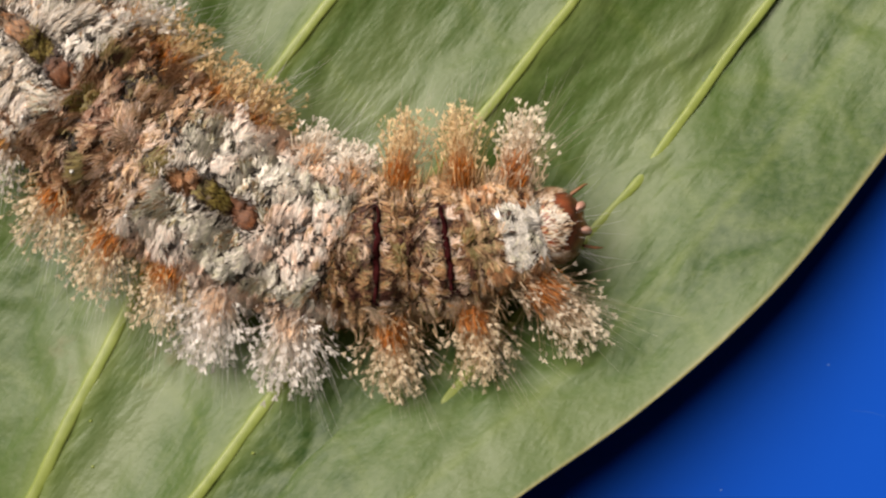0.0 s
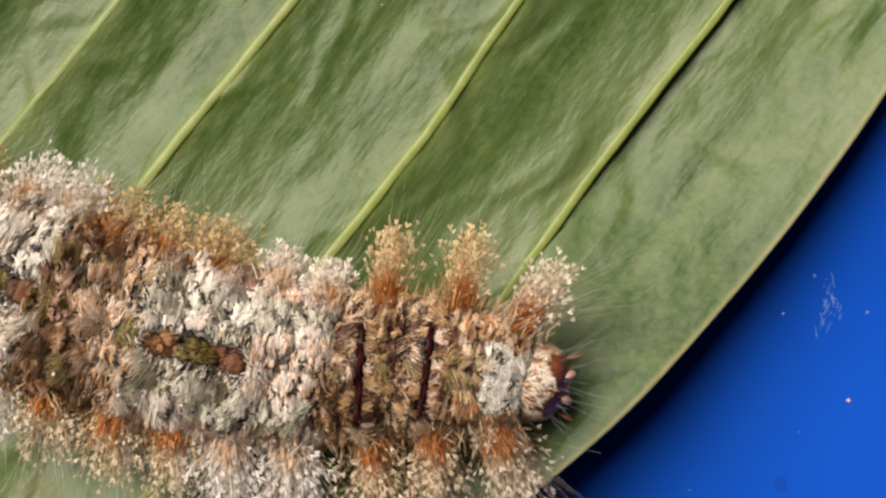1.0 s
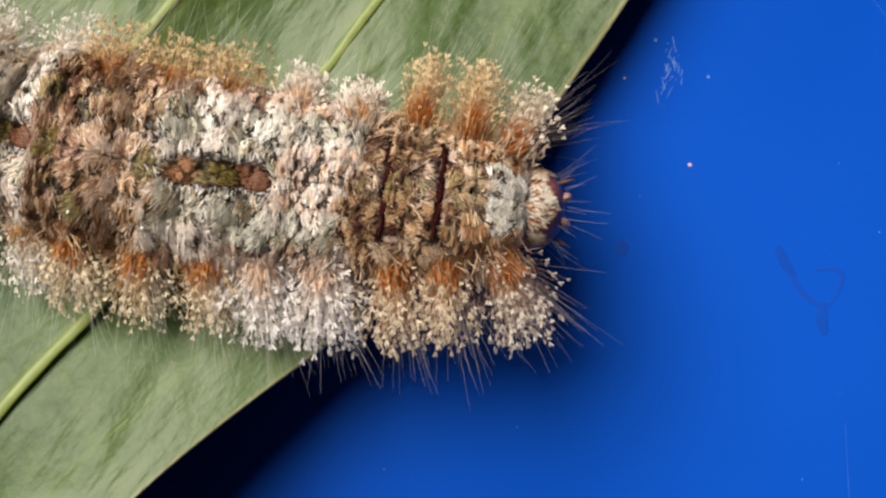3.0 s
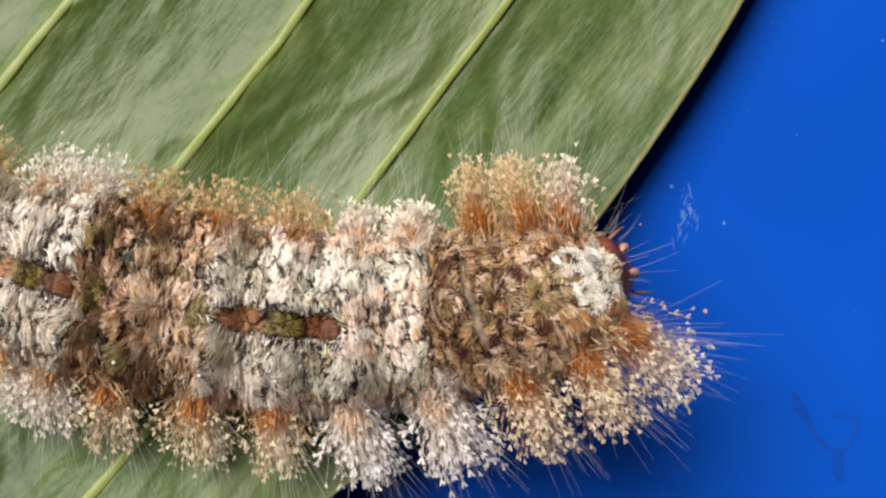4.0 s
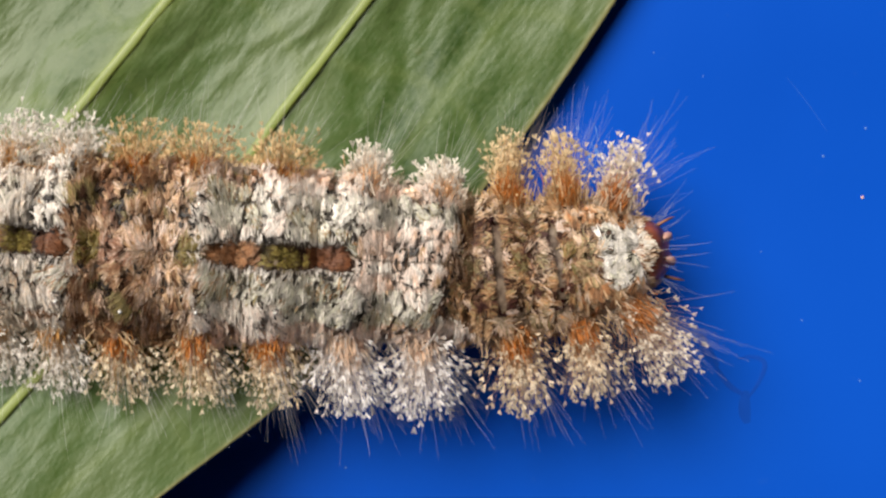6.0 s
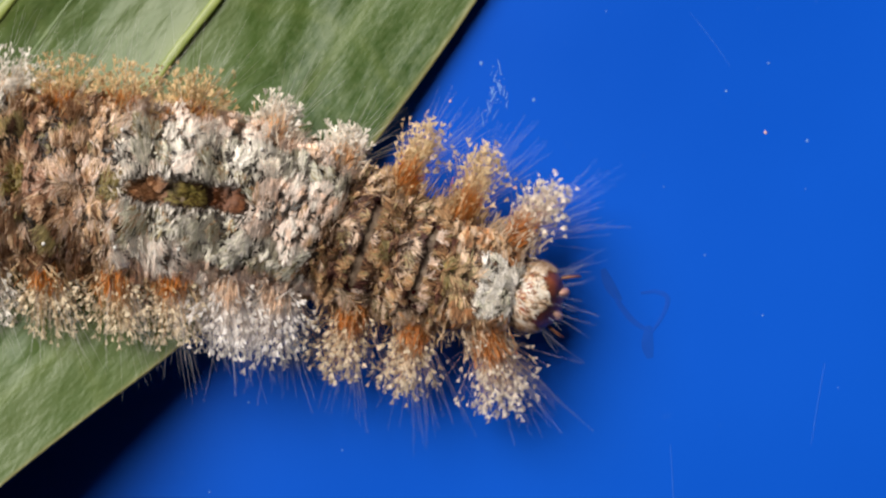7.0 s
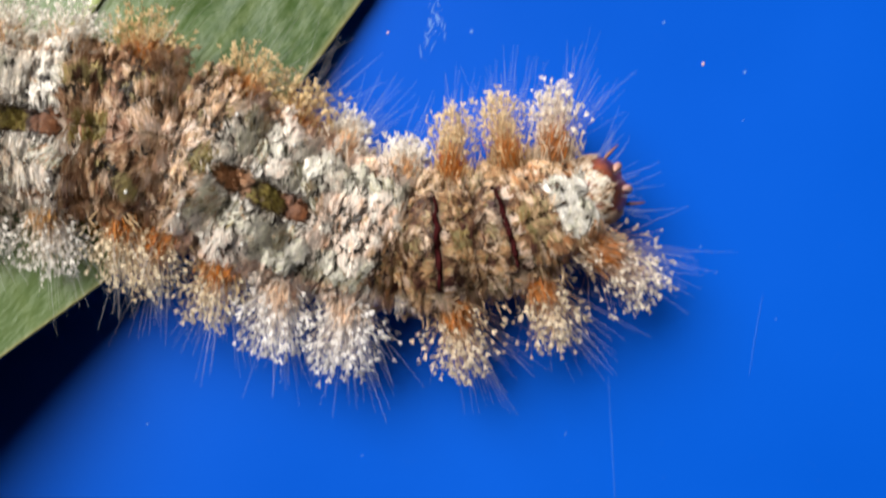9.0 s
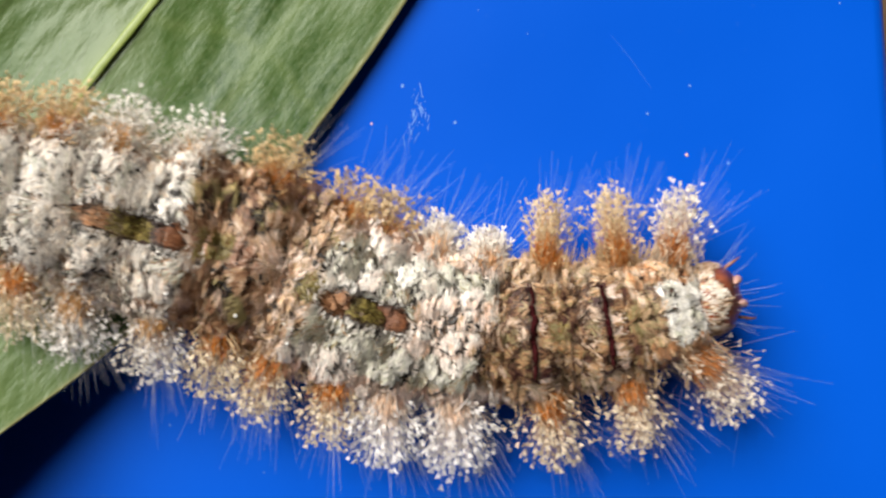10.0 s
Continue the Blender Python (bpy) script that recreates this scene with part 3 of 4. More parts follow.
def coat(seg, parent, count=9000):
    """Flat-lying scales over one ring, with raised rosettes."""
    r = random.Random(seg * 17 + 3)
    fold = seg in (0, 1)
    root, way, droop, side, length, width, col = [], [], [], [], [], [], []

    def scale(x, phi, d, lift, ln, w, c, over=-0.08):
        p, n = coat_point(seg, x, phi)
        d = d - n * d.dot(n)
        d = d / (np.linalg.norm(d) + 1e-9)
        d = d * math.cos(lift) + n * math.sin(lift)
        sd = np.cross(n, d)
        tilt = r.gauss(0, 0.11)
        sd = sd * math.cos(tilt) + n * math.sin(tilt)
        root.append(p + n * over), way.append(d), droop.append(-n * 0.22 * r.random()), side.append(sd / np.linalg.norm(sd))
        length.append(ln), width.append(w), col.append(tint_jitter(c, r, 0.26))

    for _ in range(count):
        x, phi = r.uniform(-0.70, 0.70 if seg > -1 else 0.45), r.uniform(-1.75, 1.75)
        if fold and abs(x) < 0.05 and abs(phi) < 0.85:
            continue
        s = seg - x
        out = math.copysign(1, phi) * max(0.6, min(1.0, abs(phi) * 2.2))
        _, turn, _ = lobe(s, phi)
        d = np.array((-0.25 + 1.3 * (turn - 0.5) + r.gauss(0, 0.34), out * math.cos(phi) + r.gauss(0, 0.30), -abs(math.sin(phi)) + r.gauss(0, 0.12)))
        lift, ln, w = abs(r.gauss(0.08, 0.10)), r.uniform(0.32, 0.80), r.uniform(0.040, 0.080)
        half = lozenge(s)
        if half and abs(phi) < half:
            d, ln = np.array((-1.0, r.gauss(0, 0.25), 0)), ln * 0.6
        elif half and abs(phi) < half + 0.10:
            d = np.array((-0.25 + r.gauss(0, 0.2), math.copysign(1.0, phi), 0))
        if 1.62 < s < 2.86 and abs(phi) < 0.45:
            d, ln = np.array((r.gauss(0, 0.22), math.copysign(1.0, phi), 0)), ln * 0.6
        if s < 1.62 and rosette_at(s, phi) < 1.3:
            c = min(ROSETTES, key=lambda m: abs(s - m))
            d, lift, w = np.array((phi * 3.0, (s - c) * PITCH * 1.25, 0)) + np.array((r.gauss(0, 0.3), r.gauss(0, 0.3), 0)), 0.08, w * 0.8
        elif fold and abs(phi) < 1.0:
            d = np.array((math.copysign(1.0, x) + r.gauss(0, 0.3), r.gauss(0, 0.5), 0))
        # tone follows the strand relief: furrow shade painted into the colour
        tone = 1 + 0.55 * noise.noise((s * 17.0, phi * 4.0, 4.0))
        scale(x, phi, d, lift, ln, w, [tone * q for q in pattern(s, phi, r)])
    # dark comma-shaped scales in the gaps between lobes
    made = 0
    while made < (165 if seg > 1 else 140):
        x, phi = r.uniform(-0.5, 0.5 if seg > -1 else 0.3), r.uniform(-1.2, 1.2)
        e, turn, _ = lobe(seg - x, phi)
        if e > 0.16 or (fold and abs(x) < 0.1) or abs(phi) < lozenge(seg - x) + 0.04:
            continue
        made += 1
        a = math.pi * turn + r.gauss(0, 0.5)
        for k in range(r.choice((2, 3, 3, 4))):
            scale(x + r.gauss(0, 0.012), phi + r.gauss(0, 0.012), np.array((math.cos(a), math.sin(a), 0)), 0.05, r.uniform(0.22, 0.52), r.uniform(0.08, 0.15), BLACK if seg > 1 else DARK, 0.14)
    knots = [(x, sg * a) for x, a in ((0.22, 0.52), (-0.24, 0.60), (0.02, 0.98), (0.28, 1.15), (-0.26, 1.22)) for sg in (-1, 1)]
    for kx, kp in knots:
        kx, kp = kx + r.uniform(-0.08, 0.08), kp + r.uniform(-0.08, 0.08)
        for _ in range(14):
            a, rad = r.uniform(0, math.tau), abs(r.gauss(0, 0.45))
            x, phi = kx + rad * math.cos(a) / PITCH, kp + rad * math.sin(a) / 4.3
            d = np.array((math.cos(a), math.sin(a) * math.cos(phi), -math.sin(a) * math.sin(phi)))
            c = pattern(seg - kx, kp, r) if r.random() < 0.6 else pattern(seg - x, phi, r)
            scale(max(-0.5, min(0.5, x)), phi, d, r.uniform(0.1, 0.4), r.uniform(0.28, 0.5), r.uniform(0.06, 0.11), c)
    n = len(root)
    st = (0.0, 0.45, 0.85, 1.0)
    w = np.array(width)[:, None] * np.array((0.7, 1.0, 0.75, 0.12))[None, :]
    # roots darker than tips: overlap shade put into the tint
    c = np.repeat(np.array(col)[:, None, :], 4, 1) * np.array((0.85, 0.98, 1.03, 1.06))[None, :, None]
    v, f, c = ribbons(np.array(root) * MM, np.array(way), np.array(droop), np.array(length) * MM, np.array(side), st, w * MM, c)
    mesh_object("coat", v, f, M_SCALE, parent, c)


def tuft(seg, sg, parent, tip_colour, stalk_colour, core_colour, name="hair_tuft", reach=1.0, forward=0.0, spread=1.0, broad=1.0):
    """A side wart: an orange core, a rosette of bristles with flattened tips round it, and long fine hairs."""
    r = np.random.default_rng(abs(seg) * 31 + (5 if sg > 0 else 9) + (400 if seg < 0 else 0))
    hw, hh = half_width(seg), half_height(seg)
    ahead = {-1: 0.18, 0: 0.32, 1: 0.26}[seg] if sg > 0 and seg < 2 else 0.20 if seg < 2 else 0.20 if sg > 0 and seg < 4 else 0.0
    centre = np.array((ahead * PITCH, sg * hw * (0.97 if sg > 0 and seg > 1 else 1.12), (0.26 if sg < 0 else 0.32) * hh))
    axis = unit(np.array((0.15 + forward, sg * 1.0, 0.68)))
    e1 = unit(np.array((1.0, 0, 0)) - axis * axis[0])
    e2 = np.cross(axis, e1)
    e2 = e2 if e2[1] * sg > 0 else -e2
    tip, stalk, core = np.array(tip_colour), np.array(stalk_colour), np.array(core_colour)

    def rosette(n, open_mean, open_var, round_var):
        """Ways that open round the axis, mostly outwards; also how far each leans out."""
        th = np.abs(r.normal(open_mean, open_var, n))
        psi = r.normal(0, round_var, n)
        out = np.cos(psi)
        d = np.cos(th)[:, None] * axis + np.sin(th)[:, None] * (out[:, None] * e2 + np.sin(psi)[:, None] * e1 * spread)
        return unit(d), out

    def roots(n, k):
        return centre + r.normal(0, 1, (n, 3)) * np.array((0.40 * (0.5 + 0.5 * spread), 0.36, 0.50)) * k

    down = lambda n, k: np.tile((0, 0, -k), (n, 1))
    # short scales on the flank round the wart
    n = 600
    p = centre + r.normal(0, 1, (n, 3)) * np.array((0.95, 0.45, 0.75)) - axis * 0.15
    d, _ = rosette(n, 0.8, 0.4, 1.6)
    sd = unit(np.cross(d, r.normal(0, 1, (n, 3)) + np.array((0, 0, 1.0))))
    c = (stalk * 0.55 + tip * 0.45) * r.uniform(0.45, 1.05, (n, 1, 1)) * np.ones((n, 3, 1))
    collar = ribbons(p * MM, d, down(n, 0.15), r.uniform(0.6, 1.5, n) * MM, sd, (0, 0.7, 1), np.array((0.05, 0.08, 0.03)) * MM, c)
    # the core
    n = 900
    p = roots(n, 1.35) + axis * 0.3
    d, _ = rosette(n, 0.35, 0.3, 1.2)
    sd = unit(np.cross(d, r.normal(0, 1, (n, 3))))
    # tint rises from root to end, painting shade deep in the tuft
    c = (core + (stalk - core) * r.random((n, 1)) ** 2 * 0.3)[:, None, :] * r.uniform(0.65, 1.5, (n, 1, 1)) * np.array((0.6, 1.0, 1.25))[None, :, None]
    inner = ribbons(p * MM, d, down(n, 0.1), r.uniform(0.4, 1.2, n) * (0.4 + 0.6 * reach) * MM, sd, (0, 0.6, 1), np.array((0.035, 0.05, 0.03)) * MM, c)
    # middle fluff hides the stalks
    n = 110 if broad == 1 else 240
    p = roots(n, 1.15)
    d, out = rosette(n, 0.90, 0.25, 1.15)
    ln = r.uniform(0.9, 1.9, n) * (0.5 + 0.5 * reach) * (0.75 + 0.25 * out)
    sd = unit(np.cross(d, np.array((0, 0, 1.0)) + r.normal(0, 0.5, (n, 3))))
    shade = r.uniform(0.6, 1.1, (n, 1, 1))
    mixv = np.array((0.0, 0.20, 0.60, 0.95))[None, :, None] * r.uniform(0.15 if broad == 1 else 0.6, 1.0, (n, 1, 1))
    base = core * 0.55 + stalk * 0.45
    c = (base * (1 - mixv) + tip * mixv) * shade
    fluff = ribbons(p * MM, d, down(n, 0.12), ln * MM, sd, (0, 0.5, 0.85, 1), np.array((0.04, 0.05, 0.11, 0.10)) * (0.6 + 0.4 * broad) * MM, c)
    # outer bristles: a thin stalk that ends in a pale fishtail with two prongs
    n = 460
    p = roots(n, 1.0)
    d, out = rosette(n, 0.72, 0.28, 0.85)
    ln = (0.9 + 3.5 * r.random(n) ** 0.95) * reach * (0.72 + 0.28 * out)
    sd = unit(np.cross(d, np.array((0, 0, 1.0)) + r.normal(0, 0.40, (n, 3))))
    shade = r.uniform(0.72, 1.12, (n, 1, 1))
    mixv = np.array((0.0, 0.22, 0.45))[None, :, None]
    c = (base * (1 - mixv) + tip * mixv) * shade
    sag = np.tile((0, 0, -0.12), (n, 1))
    outer = ribbons(p * MM, d, sag, ln * MM, sd, (0, 0.5, 1), np.array((0.022, 0.011 * (0.5 + 0.5 * broad), 0.011 * (0.5 + 0.5 * broad))) * MM, c)
    end, ahead = p + ln[:, None] * (d + sag), unit(d + 2 * sag)
    size = r.uniform(0.22, 0.38, (n, 1)) * (1.25 if broad > 1 else 1.0)
    half = size * r.uniform(0.34, 0.58, (n, 1))
    up = np.cross(sd, ahead) * r.normal(0, 0.10, (n, 1))
    spots = (end - sd * 0.02, end + sd * 0.02, end + ahead * size * 0.42, end + ahead * size + up - sd * half, end + ahead * size * 1.12 + up - sd * half * 0.35,
             end + ahead * size * 1.12 - up + sd * half * 0.35, end + ahead * size - up + sd * half)
    verts = np.stack(spots, 1).reshape(-1, 3) * MM
    at = (np.arange(n) * 7)[:, None]
    prongs = np.concatenate([at + np.array((0, 2, 4, 3)), at + np.array((1, 6, 5, 2))])
    tails = (verts, prongs, np.repeat((tip * shade[:, :, 0])[:, None, :], 7, 1).reshape(-1, 3))
    # a narrow vane crossing the fishtail gives it body
    vane = ribbons((end - ahead * 0.03) * MM, ahead, down(n, 0.2), size[:, 0] * MM, unit(np.cross(sd, ahead)), (0, 0.6, 1.0), np.array((0.05, 0.16, 0.10)) * MM, np.repeat(tip * shade, 3, 1))
    v, f, c = gather(collar, inner, fluff, outer, tails, vane)
    mesh_object(name, v, f, M_TUFT, parent, c)

    n = 46 if seg < 2 or sg < 0 else 26
    p = roots(n, 0.7)
    d = unit(np.array((0.15 + forward, sg * 1.0, 0.34)) + (p - centre) * 0.3 + r.normal(0, 1, (n, 3)) * np.array((0.26, 0.3, 0.3)))
    d = unit(d + np.array((0.28, 0, -0.22)))
    ln = r.uniform(4.5, 8.2, n) * (0.85 + 0.15 * reach)
    sd = unit(np.cross(d, np.array((0, 0, 1.0)) + r.normal(0, 0.2, (n, 3))))
    tone = np.array((0.95, 0.92, 0.90)) * r.uniform(0.8, 1.2, (n, 1, 1)) * np.ones((n, 4, 1))
    if seg < 2:
        # the front hairs are brown at the root
        tone = tone * np.array(((0.42, 0.22, 0.10), (0.55, 0.34, 0.20), (0.9, 0.8, 0.7), (1.0, 1.0, 1.0)))
    v, f, c = ribbons(p * MM, d, r.normal(0, 0.07, (n, 3)) - np.array((0, 0, 0.05)), ln * MM, sd, (0, 0.35, 0.7, 1), np.array((0.022, 0.020, 0.016, 0.007)) * MM, tone)
    mesh_object("long_hair", v, f, M_HAIR, parent, c)


def fold_band(seg, parent):
    """The dark velvety fold across the back of a thorax ring."""
    verts, faces = [], []
    n = 25
    for i in range(n):
        phi = -0.86 + 1.72 * i / (n - 1)
        w = 0.23 * math.sin(math.pi * (i + 0.6) / (n + 0.2)) ** 0.6 * (1 + 0.5 * noise.noise((i * 0.7, seg * 5, 2.0)))
        for dx, swell in ((-w, -0.25), (-w * 0.6, 0.04), (w * 0.6, 0.04), (w, -0.25)):
            p, _ = coat_point(seg, 0.0, phi, swell)
            p[0] = dx + 0.25 * noise.noise((i * 0.35, seg * 3, 7.0))
            verts.append(p * MM)
    for i in range(n - 1):
        for j in range(3):
            faces.append((i * 4 + j, i * 4 + j + 1, (i + 1) * 4 + j + 1, (i + 1) * 4 + j))
    return mesh_object("fold", verts, faces, M_FOLD, parent, label="dark maroon fold across the back")


def bead(seg, parent):
    for sg in (-1, 1):
        bm = bmesh.new()
        bmesh.ops.create_icosphere(bm, subdivisions=2, radius=0.14 * MM)
        p, n = coat_point(seg, 0.12, sg * 0.80)
        ob = part("bead", bm, M_BEAD, parent, "small shiny white wart")
        ob.location = (p + n * 0.14) * MM


def build_head(body):
    """The head capsule with its hairy crown, face plates and antennae; x points forwards."""
    bm = bmesh.new()
    bmesh.ops.create_uvsphere(bm, u_segments=28, v_segments=20, radius=1.0)
    for v in bm.verts:
        x, y, z = v.co
        k = 1 - 0.14 * max(0.0, x) ** 2
        groove = 1 - 0.07 * math.exp(-(y / 0.14) ** 2) * max(0, x + 0.4)
        v.co = Vector((x * 2.4 * groove, y * 2.55 * k, (z * 2.45 - 0.35 * max(0, x)) * k)) * MM
    head = part("head", bm, M_FACE, body, "red-brown head under a pale hairy crown")
    # pale plates on the face
    for sg in (-1, 1):
        bm = bmesh.new()
        bmesh.ops.create_uvsphere(bm, u_segments=14, v_segments=10, radius=1.0)
        for v in bm.verts:
            v.co = Vector((v.co.x * 0.35, v.co.y * 0.30 * (1 - 0.35 * v.co.z), v.co.z * 0.62)) * MM
        plate = part("face_plate", bm, M_PINK, head, "pale pink plate")
        plate.matrix_basis = pose(1.98 * MM, sg * 0.80 * MM, 0.80 * MM, 0, -34, sg * 22)
        c = curve_through([(1.7, sg * 1.75, -0.6), (2.3, sg * 2.0, -0.45), (2.75, sg * 2.15, -0.6), (3.05, sg * 2.2, -0.9)], 10)
        verts, faces = [], []
        for i, p in enumerate(c):
            rad = 0.15 * (1 - 0.8 * i / 9)
            for j in range(8):
                a = j * math.tau / 8
                verts.append((p + np.array((0, math.cos(a), math.sin(a))) * rad) * MM)
        for i in range(9):
            for j in range(8):
                k = (j + 1) % 8
                faces.append((i * 8 + j, i * 8 + k, (i + 1) * 8 + k, (i + 1) * 8 + j))
        mesh_object("antenna", verts, faces, M_HORN, head, label="short orange antenna")
    # crown of pale flattened hairs, swept forwards
    r = random.Random(77)
    root, way, side, ln, w, col = [], [], [], [], [], []
    for _ in range(6500):
        a, b = r.uniform(-1.5, 1.5), r.uniform(-1.25, 0.95)
        x, y, z = math.sin(b), math.cos(b) * math.sin(a), math.cos(b) * math.cos(a)
        if x > 0.10 + 0.19 * math.cos(a * 5.2) + r.gauss(0, 0.05):
            continue
        n = unit(np.array((x / 2.4, y / 2.5, z / 2.4)))
        d = np.array((1.0 + r.gauss(0, 0.15), r.gauss(0, 0.25) + 0.25 * y, r.gauss(0, 0.1)))
        d = unit(d - n * d.dot(n))
        lift = abs(r.gauss(0.04, 0.06))
        d = d * math.cos(lift) + n * math.sin(lift)
        v = r.random()
        streak = 0.8 * noise.noise((a * 4.0, b * 5.0, 90.0)) + r.uniform(-0.32, 0.36)
        if abs(y) > 0.72:
            c = choose(streak, (-0.2, UMBER), (0.05, SAND), (2, PALE_TAN))
        else:
            c = choose(streak, (-0.34, DARK), (-0.26, UMBER), (-0.14, SAND), (0.04, PALE_TAN), (0.20, (0.72, 0.63, 0.50)), (2, (0.80, 0.74, 0.65)))
        root.append((np.array((x * 2.4, y * 2.55, z * 2.45)) * 0.99) * MM), way.append(d), side.append(unit(np.cross(n, d)))
        ln.append(r.uniform(0.35, 0.7) * MM), w.append(r.uniform(0.05, 0.10)), col.append(tint_jitter(c, r))
    n = len(root)
    ww = np.array(w)[:, None] * np.array((0.6, 1.0, 0.9, 0.3))[None, :] * MM
    v, f, c = ribbons(np.array(root), np.array(way), np.array(way) * 0 - np.array((0, 0, 0.12)), np.array(ln), np.array(side), (0, 0.4, 0.8, 1), ww, np.repeat(np.array(col)[:, None, :], 4, 1))
    mesh_object("crown", v, f, M_SCALE, head, c, label="pale flattened hairs with black flecks")
    # whiskers round the face
    q = np.random.default_rng(5)
    n = 26
    a = q.uniform(-2.0, 2.0, n)
    p = np.stack([1.5 + q.uniform(-0.8, 0.5, n), 2.1 * np.sin(a), 1.9 * np.cos(a) - 0.4], 1)
    d = unit(np.stack([1.1 + q.normal(0, 0.3, n), 0.7 * np.sin(a) + q.normal(0, 0.2, n), 0.5 * np.cos(a) - 0.3], 1))
    v, f, c = ribbons(p * MM, d, q.normal(0, 0.1, (n, 3)), q.uniform(1.2, 4.0, n) * MM, unit(np.cross(d, np.array((0, 0, 1.0)) + q.normal(0, 0.2, (n, 3)))), (0, 0.35, 0.7, 1), np.array((0.022, 0.020, 0.016, 0.007)) * MM, np.full((n, 4, 3), 0.9))
    mesh_object("long_hair", v, f, M_HAIR, head, c)
    return head


def tuft_colours(seg, sg):
    """Colours of a tuft's tips, stalks and core."""
    cream, pale = (0.90, 0.76, 0.54), (0.94, 0.88, 0.80)
    if seg in (2, 3) and sg > 0:
        return (0.95, 0.87, 0.76), (0.86, 0.66, 0.46), (0.72, 0.38, 0.16)
    if seg in (2, 3):
        return (0.96, 0.91, 0.86), (0.92, 0.80, 0.70), (0.80, 0.56, 0.38)
    if seg in (7, 8):
        return pale, (0.80, 0.62, 0.42), (0.55, 0.28, 0.08)
    if seg == -1:
        return (0.95, 0.84, 0.68), (0.76, 0.50, 0.28), ORANGE
    if seg in (0, 1):
        return ((0.88, 0.68, 0.40) if sg > 0 else (0.90, 0.75, 0.54)), (0.66, 0.36, 0.14), ORANGE
    if sg > 0:
        return (0.78, 0.57, 0.30), (0.52, 0.26, 0.08), (0.42, 0.14, 0.018)
    return cream, (0.70, 0.39, 0.12), ORANGE


def build_caterpillar():
    body = tagged(new("caterpillar"), "bark-coloured hairy caterpillar with orange and white side tufts", "caterpillar")
    rings, folds = {}, []
    for seg in range(-1, 11):
        ring = core_mesh(seg, "segment")
        ring.parent = body
        coat(seg, ring, 21000 if seg < 8 else 7000)
        for sg in (-1, 1):
            tip, stalk, core = tuft_colours(seg, sg)
            reach = (1.42 if seg == -1 else 1.24 if seg < 4 else 1.10) if sg < 0 else (1.20 if seg < 2 else 0.66 if seg < 4 else 0.88)
            white = seg in (2, 3)
            tuft(seg, sg, ring, tip, stalk, core, reach=reach, forward=(0.78 if sg < 0 else 0.58) if seg == -1 else 0.0, spread=(0.42 if sg > 0 else 0.62) if seg < 2 else 0.85 if sg < 0 or seg < 4 else 1.35, broad=(3.2 if sg > 0 else 2.2) if white else 1.0)
        if seg in (0, 1):
            folds.append(fold_band(seg, ring))
        if 3 <= seg <= 7:
            bead(seg, ring)
        rings[seg] = ring
    return body, rings, build_head(body), folds


board = build_setting()
build_marks(board)
leaf, leaf_margin = build_leaf()
caterpillar, rings, head, folds = build_caterpillar()

# ---------------------------------------------------------------- what moves
MARK_AT = (-2.3, 0.0, 1.0, 2.9, 3.8, 5.0, 5.5, 6.4, 7.4)
SPINE = {}


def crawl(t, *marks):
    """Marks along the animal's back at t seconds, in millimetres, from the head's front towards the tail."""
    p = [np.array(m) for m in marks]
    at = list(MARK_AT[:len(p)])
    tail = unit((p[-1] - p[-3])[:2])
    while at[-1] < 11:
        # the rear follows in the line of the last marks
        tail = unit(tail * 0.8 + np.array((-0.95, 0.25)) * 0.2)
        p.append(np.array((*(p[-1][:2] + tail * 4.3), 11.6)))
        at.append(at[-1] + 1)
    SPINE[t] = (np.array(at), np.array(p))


def spine_point(t, s):
    at, p = SPINE[t]
    slope = np.gradient(p, at, axis=0)
    s = min(max(s, at[0]), at[-1])
    i = min(int(np.searchsorted(at, s, side="right")) - 1, len(at) - 2)
    h = at[i + 1] - at[i]
    f = (s - at[i]) / h
    return (p[i] * (1 + 2 * f) * (1 - f) ** 2 + slope[i] * h * f * (1 - f) ** 2
            + p[i + 1] * f * f * (3 - 2 * f) + slope[i + 1] * h * f * f * (f - 1))


def ring_pose(t, s, height, roll=0.0, turn=0.0):
    a, b = spine_point(t, s + 0.45), spine_point(t, s - 0.45)
    d = b - a
    yaw = math.degrees(math.atan2(d[1], d[0]))
    pitch = -math.degrees(math.atan2(d[2], math.hypot(d[0], d[1]))) * 0.8
    p = spine_point(t, s)
    return pose(p[0] * MM, p[1] * MM, p[2] * MM, 0, pitch, yaw + turn) @ pose(0, 0, 0, roll) @ pose(0, 0, -height * MM)


def front_roll(t, seg):
    """The front leans over on its side while it reaches off the leaf."""
    much = float(np.interp(t, [2.2, 3.3, 3.6, 5.2, 6.3, 6.9, 8.4], [0, -12, -16, -16, -6, 0, 0]))
    return much * float(np.interp(seg, [-1.7, -1, 1, 2, 3], [0.5, 1, 1, 0.5, 0]))


def front_turn(t, seg):
    """The front twists to its right as it looks over the edge, and to its left as it gathers."""
    much = float(np.interp(t, [0.5, 1.0, 1.5, 2.0, 2.2, 3.3, 3.6, 4.0, 5.2, 6.3], [0, -8, -11, -8, -8, 0, 8, 14, 14, 0]))
    return much * float(np.interp(seg, [-1, 0, 1, 2, 3], [0.4, 1, 0.6, 0.2, 0]))


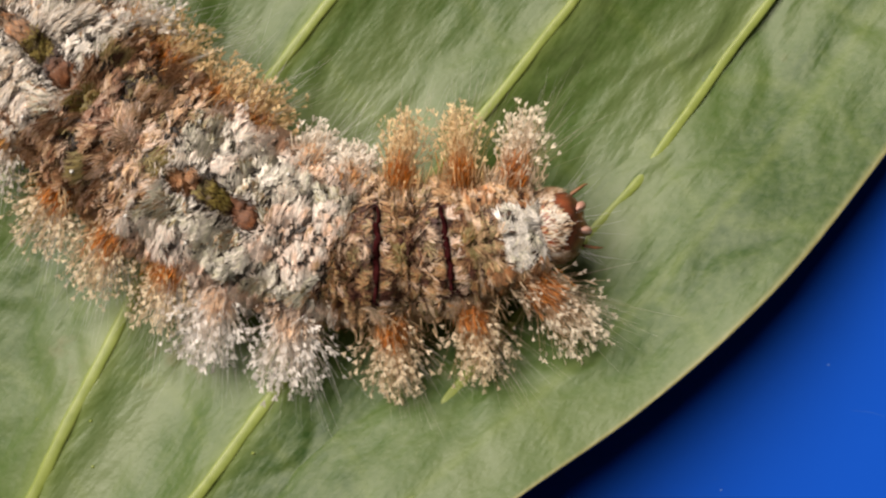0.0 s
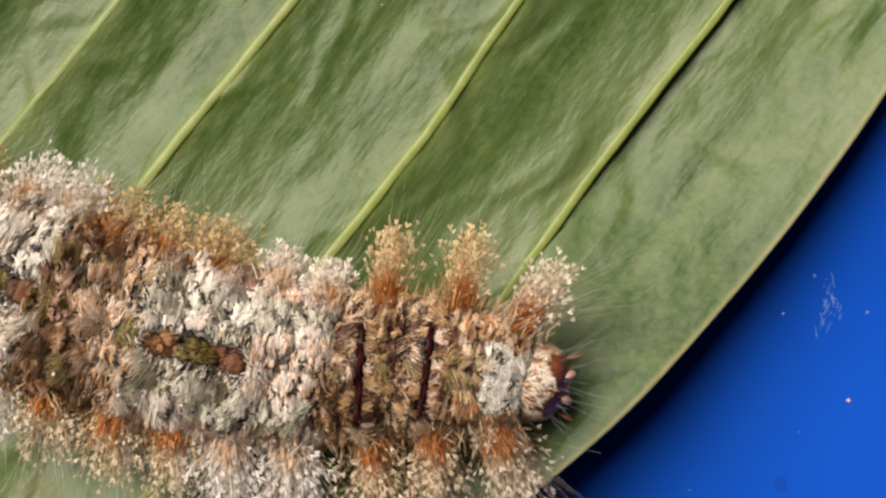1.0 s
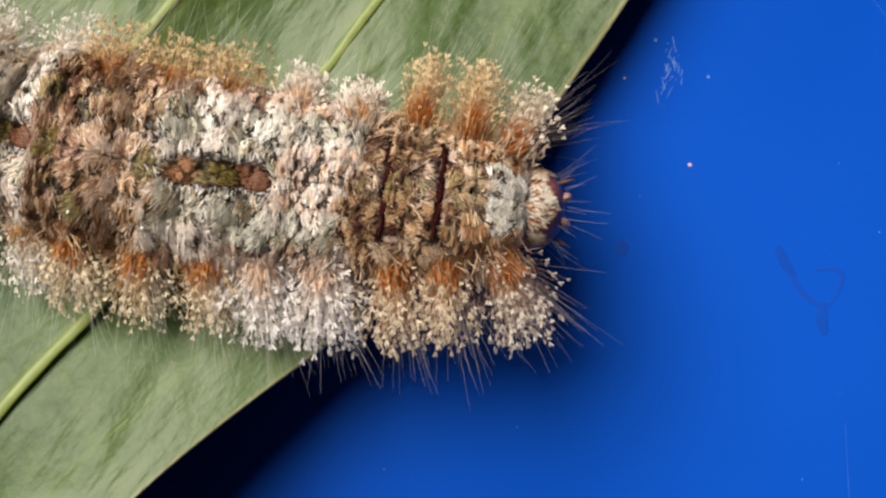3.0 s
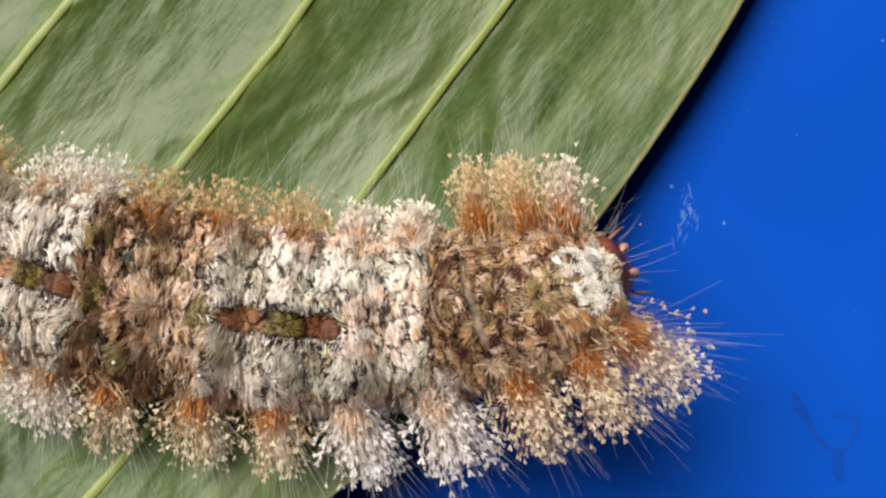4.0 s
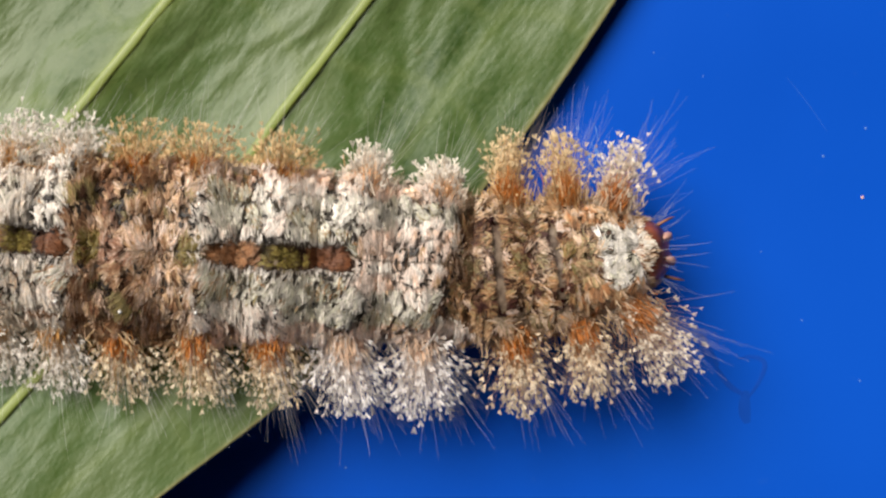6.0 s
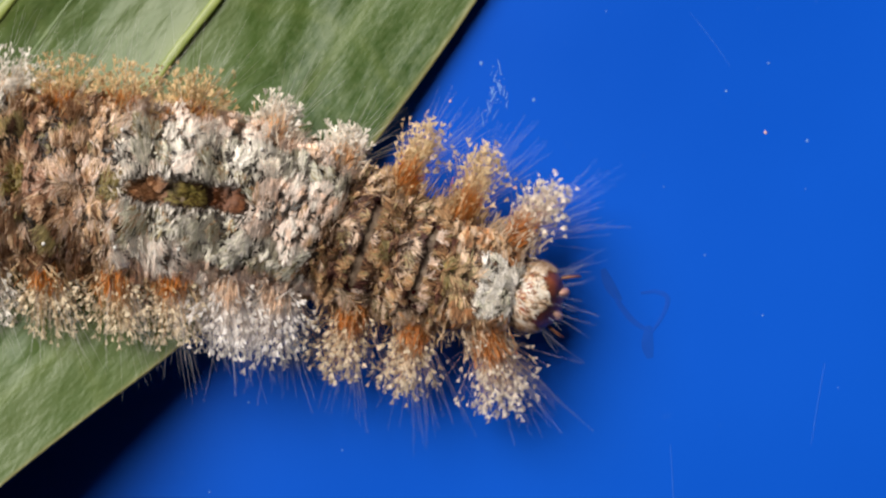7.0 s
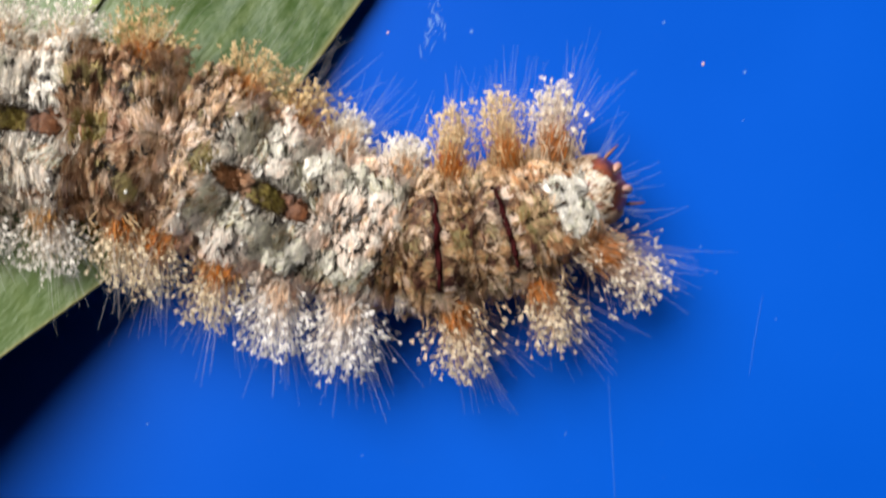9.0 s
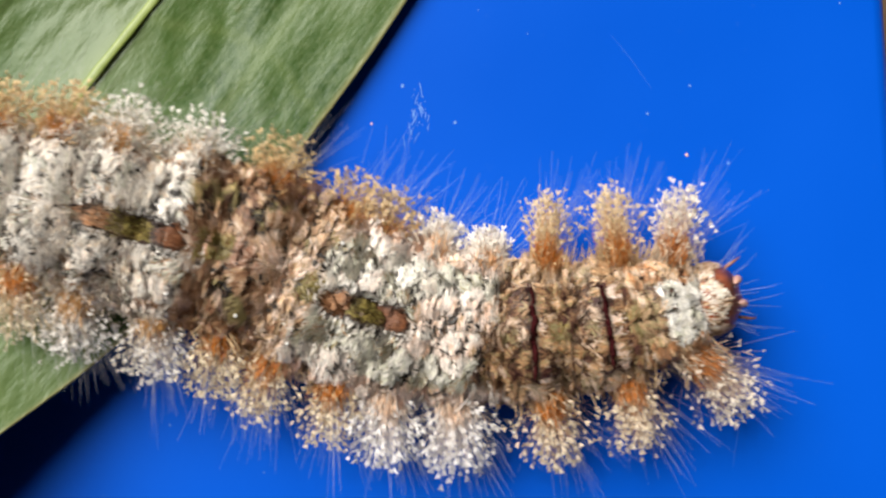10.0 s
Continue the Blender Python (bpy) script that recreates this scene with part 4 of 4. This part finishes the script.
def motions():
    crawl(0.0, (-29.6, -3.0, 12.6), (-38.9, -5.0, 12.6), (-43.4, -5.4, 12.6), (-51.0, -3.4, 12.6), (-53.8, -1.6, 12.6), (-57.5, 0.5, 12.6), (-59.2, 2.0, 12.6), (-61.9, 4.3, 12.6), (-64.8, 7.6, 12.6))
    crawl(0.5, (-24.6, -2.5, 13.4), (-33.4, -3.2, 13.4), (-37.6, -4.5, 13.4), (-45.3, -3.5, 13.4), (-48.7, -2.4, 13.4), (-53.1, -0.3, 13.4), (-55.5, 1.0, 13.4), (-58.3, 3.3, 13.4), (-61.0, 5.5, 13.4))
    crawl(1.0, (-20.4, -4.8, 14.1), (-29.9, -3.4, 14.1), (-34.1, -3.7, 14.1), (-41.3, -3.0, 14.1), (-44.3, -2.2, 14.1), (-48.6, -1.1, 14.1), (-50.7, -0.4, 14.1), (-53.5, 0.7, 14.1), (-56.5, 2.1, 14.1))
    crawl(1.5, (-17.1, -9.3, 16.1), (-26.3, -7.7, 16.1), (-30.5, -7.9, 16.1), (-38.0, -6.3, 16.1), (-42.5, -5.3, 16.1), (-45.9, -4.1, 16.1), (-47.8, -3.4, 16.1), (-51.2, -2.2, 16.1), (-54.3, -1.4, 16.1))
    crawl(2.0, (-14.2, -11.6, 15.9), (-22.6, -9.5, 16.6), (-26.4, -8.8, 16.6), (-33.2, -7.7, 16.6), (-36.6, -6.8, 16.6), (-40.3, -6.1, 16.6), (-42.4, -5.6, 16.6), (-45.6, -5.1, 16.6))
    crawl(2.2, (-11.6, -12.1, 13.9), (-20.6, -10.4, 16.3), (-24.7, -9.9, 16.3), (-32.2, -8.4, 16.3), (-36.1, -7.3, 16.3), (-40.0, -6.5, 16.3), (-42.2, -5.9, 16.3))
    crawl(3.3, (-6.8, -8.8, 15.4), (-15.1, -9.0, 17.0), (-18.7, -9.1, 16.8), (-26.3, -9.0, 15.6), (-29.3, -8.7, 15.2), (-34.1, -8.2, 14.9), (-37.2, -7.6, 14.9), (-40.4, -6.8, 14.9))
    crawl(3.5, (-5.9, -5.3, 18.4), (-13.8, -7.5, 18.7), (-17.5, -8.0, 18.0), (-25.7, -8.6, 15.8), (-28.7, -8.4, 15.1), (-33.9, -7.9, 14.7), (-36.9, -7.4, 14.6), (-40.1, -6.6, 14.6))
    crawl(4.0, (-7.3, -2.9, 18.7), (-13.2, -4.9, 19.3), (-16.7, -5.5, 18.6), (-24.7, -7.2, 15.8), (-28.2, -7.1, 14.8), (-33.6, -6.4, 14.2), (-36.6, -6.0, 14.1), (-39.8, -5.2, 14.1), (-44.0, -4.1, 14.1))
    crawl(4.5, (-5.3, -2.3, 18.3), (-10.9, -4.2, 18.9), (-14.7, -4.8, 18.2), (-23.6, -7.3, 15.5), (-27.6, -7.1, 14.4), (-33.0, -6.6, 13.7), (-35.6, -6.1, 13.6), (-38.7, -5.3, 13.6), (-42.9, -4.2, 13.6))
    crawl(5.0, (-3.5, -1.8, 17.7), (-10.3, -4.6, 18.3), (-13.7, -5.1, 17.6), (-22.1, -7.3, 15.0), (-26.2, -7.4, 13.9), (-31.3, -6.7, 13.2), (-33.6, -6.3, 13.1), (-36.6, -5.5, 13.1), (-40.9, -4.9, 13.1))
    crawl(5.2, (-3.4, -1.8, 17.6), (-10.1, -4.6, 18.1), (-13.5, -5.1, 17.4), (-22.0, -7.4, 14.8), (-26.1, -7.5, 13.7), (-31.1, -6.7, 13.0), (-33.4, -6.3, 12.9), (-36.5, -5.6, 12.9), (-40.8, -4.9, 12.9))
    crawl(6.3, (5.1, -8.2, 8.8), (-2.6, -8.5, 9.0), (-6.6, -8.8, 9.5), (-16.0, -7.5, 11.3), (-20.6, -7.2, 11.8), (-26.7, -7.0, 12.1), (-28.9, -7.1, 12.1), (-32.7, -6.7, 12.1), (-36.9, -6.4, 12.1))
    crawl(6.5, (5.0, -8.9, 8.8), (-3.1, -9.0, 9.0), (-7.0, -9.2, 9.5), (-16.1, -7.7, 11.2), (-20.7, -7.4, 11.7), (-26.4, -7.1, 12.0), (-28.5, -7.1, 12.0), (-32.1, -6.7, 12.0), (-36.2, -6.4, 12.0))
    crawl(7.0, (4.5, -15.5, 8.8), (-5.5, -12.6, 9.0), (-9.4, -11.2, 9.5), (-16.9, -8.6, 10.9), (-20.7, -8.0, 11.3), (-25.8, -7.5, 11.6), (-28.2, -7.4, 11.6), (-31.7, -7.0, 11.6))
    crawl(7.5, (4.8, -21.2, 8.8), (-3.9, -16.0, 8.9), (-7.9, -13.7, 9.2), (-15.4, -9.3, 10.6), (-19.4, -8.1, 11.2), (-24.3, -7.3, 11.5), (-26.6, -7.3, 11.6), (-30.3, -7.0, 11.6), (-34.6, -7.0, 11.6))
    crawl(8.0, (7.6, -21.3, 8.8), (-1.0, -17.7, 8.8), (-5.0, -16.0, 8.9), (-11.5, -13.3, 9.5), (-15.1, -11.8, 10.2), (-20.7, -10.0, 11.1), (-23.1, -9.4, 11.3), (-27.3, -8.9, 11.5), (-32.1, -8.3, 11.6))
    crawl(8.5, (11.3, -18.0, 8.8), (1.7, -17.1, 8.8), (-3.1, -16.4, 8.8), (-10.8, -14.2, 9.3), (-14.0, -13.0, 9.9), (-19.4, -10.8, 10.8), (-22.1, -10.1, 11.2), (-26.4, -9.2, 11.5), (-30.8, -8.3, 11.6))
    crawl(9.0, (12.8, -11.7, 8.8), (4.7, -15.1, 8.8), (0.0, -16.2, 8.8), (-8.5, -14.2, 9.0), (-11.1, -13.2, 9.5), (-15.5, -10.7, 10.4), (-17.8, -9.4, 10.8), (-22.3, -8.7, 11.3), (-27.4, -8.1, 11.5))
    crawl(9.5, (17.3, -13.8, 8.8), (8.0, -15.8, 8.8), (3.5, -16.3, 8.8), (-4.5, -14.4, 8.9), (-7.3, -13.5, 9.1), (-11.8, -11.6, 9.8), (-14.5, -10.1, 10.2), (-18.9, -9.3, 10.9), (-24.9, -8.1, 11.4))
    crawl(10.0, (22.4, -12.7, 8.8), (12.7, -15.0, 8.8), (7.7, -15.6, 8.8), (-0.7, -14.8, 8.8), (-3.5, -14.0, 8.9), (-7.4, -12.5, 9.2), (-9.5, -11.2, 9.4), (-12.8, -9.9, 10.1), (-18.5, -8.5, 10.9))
    times = sorted(SPINE)
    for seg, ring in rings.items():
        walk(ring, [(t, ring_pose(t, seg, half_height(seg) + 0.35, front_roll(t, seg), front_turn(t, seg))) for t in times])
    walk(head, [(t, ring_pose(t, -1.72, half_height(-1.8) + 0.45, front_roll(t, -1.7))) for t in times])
    # the folds open as the front stretches and close as it gathers
    for fold in folds:
        walk(fold, [(t, pose(0, 0, -0.0007 if 3.4 < t < 8.7 else 0)) for t in times])
    # the leaf's outer margin stands curled up at first and settles as the animal crosses it
    pivot = Vector((-0.015, -0.010, 0))
    walk(leaf_margin, [(t, Matrix.Translation(pivot + Vector((d * 0.8, -d * 0.6, (4.38 + d) * math.tan(radians(tilt)))) * MM) @ pose(0, 0, 0, 0, 0, turn) @ Matrix.Translation(-pivot)
                        @ Matrix.Translation(HINGE) @ Matrix.Rotation(radians(-tilt), 4, HINGE_WAY) @ Matrix.Translation(-HINGE))
                       for t, d, turn, tilt in (
                    (0.0, -2.41, 0.34, 24.0),
                    (0.5, -2.71, -1.48, 24.0),
                    (1.0, -2.91, -3.00, 24.0),
                    (1.5, -0.97, 1.15, 23.0),
                    (2.0, -0.27, 2.80, 20.0),
                    (3.5, 0.02, 1.46, 10.0),
                    (4.0, -0.56, -0.27, 8.3),
                    (5.2, -0.33, -0.45, 4.5),
                    (6.3, -0.12, -0.27, 1.8),
                    (7.0, 0.29, 0.36, 0.0),
                    (8.0, -0.25, 0.65, 0.0),
                    (9.0, 0.20, 0.78, 0.0),
                    (9.5, 0.35, 1.05, 0.0),
                    (10.0, -0.13, 0.12, 0.0),
                       )])


motions()
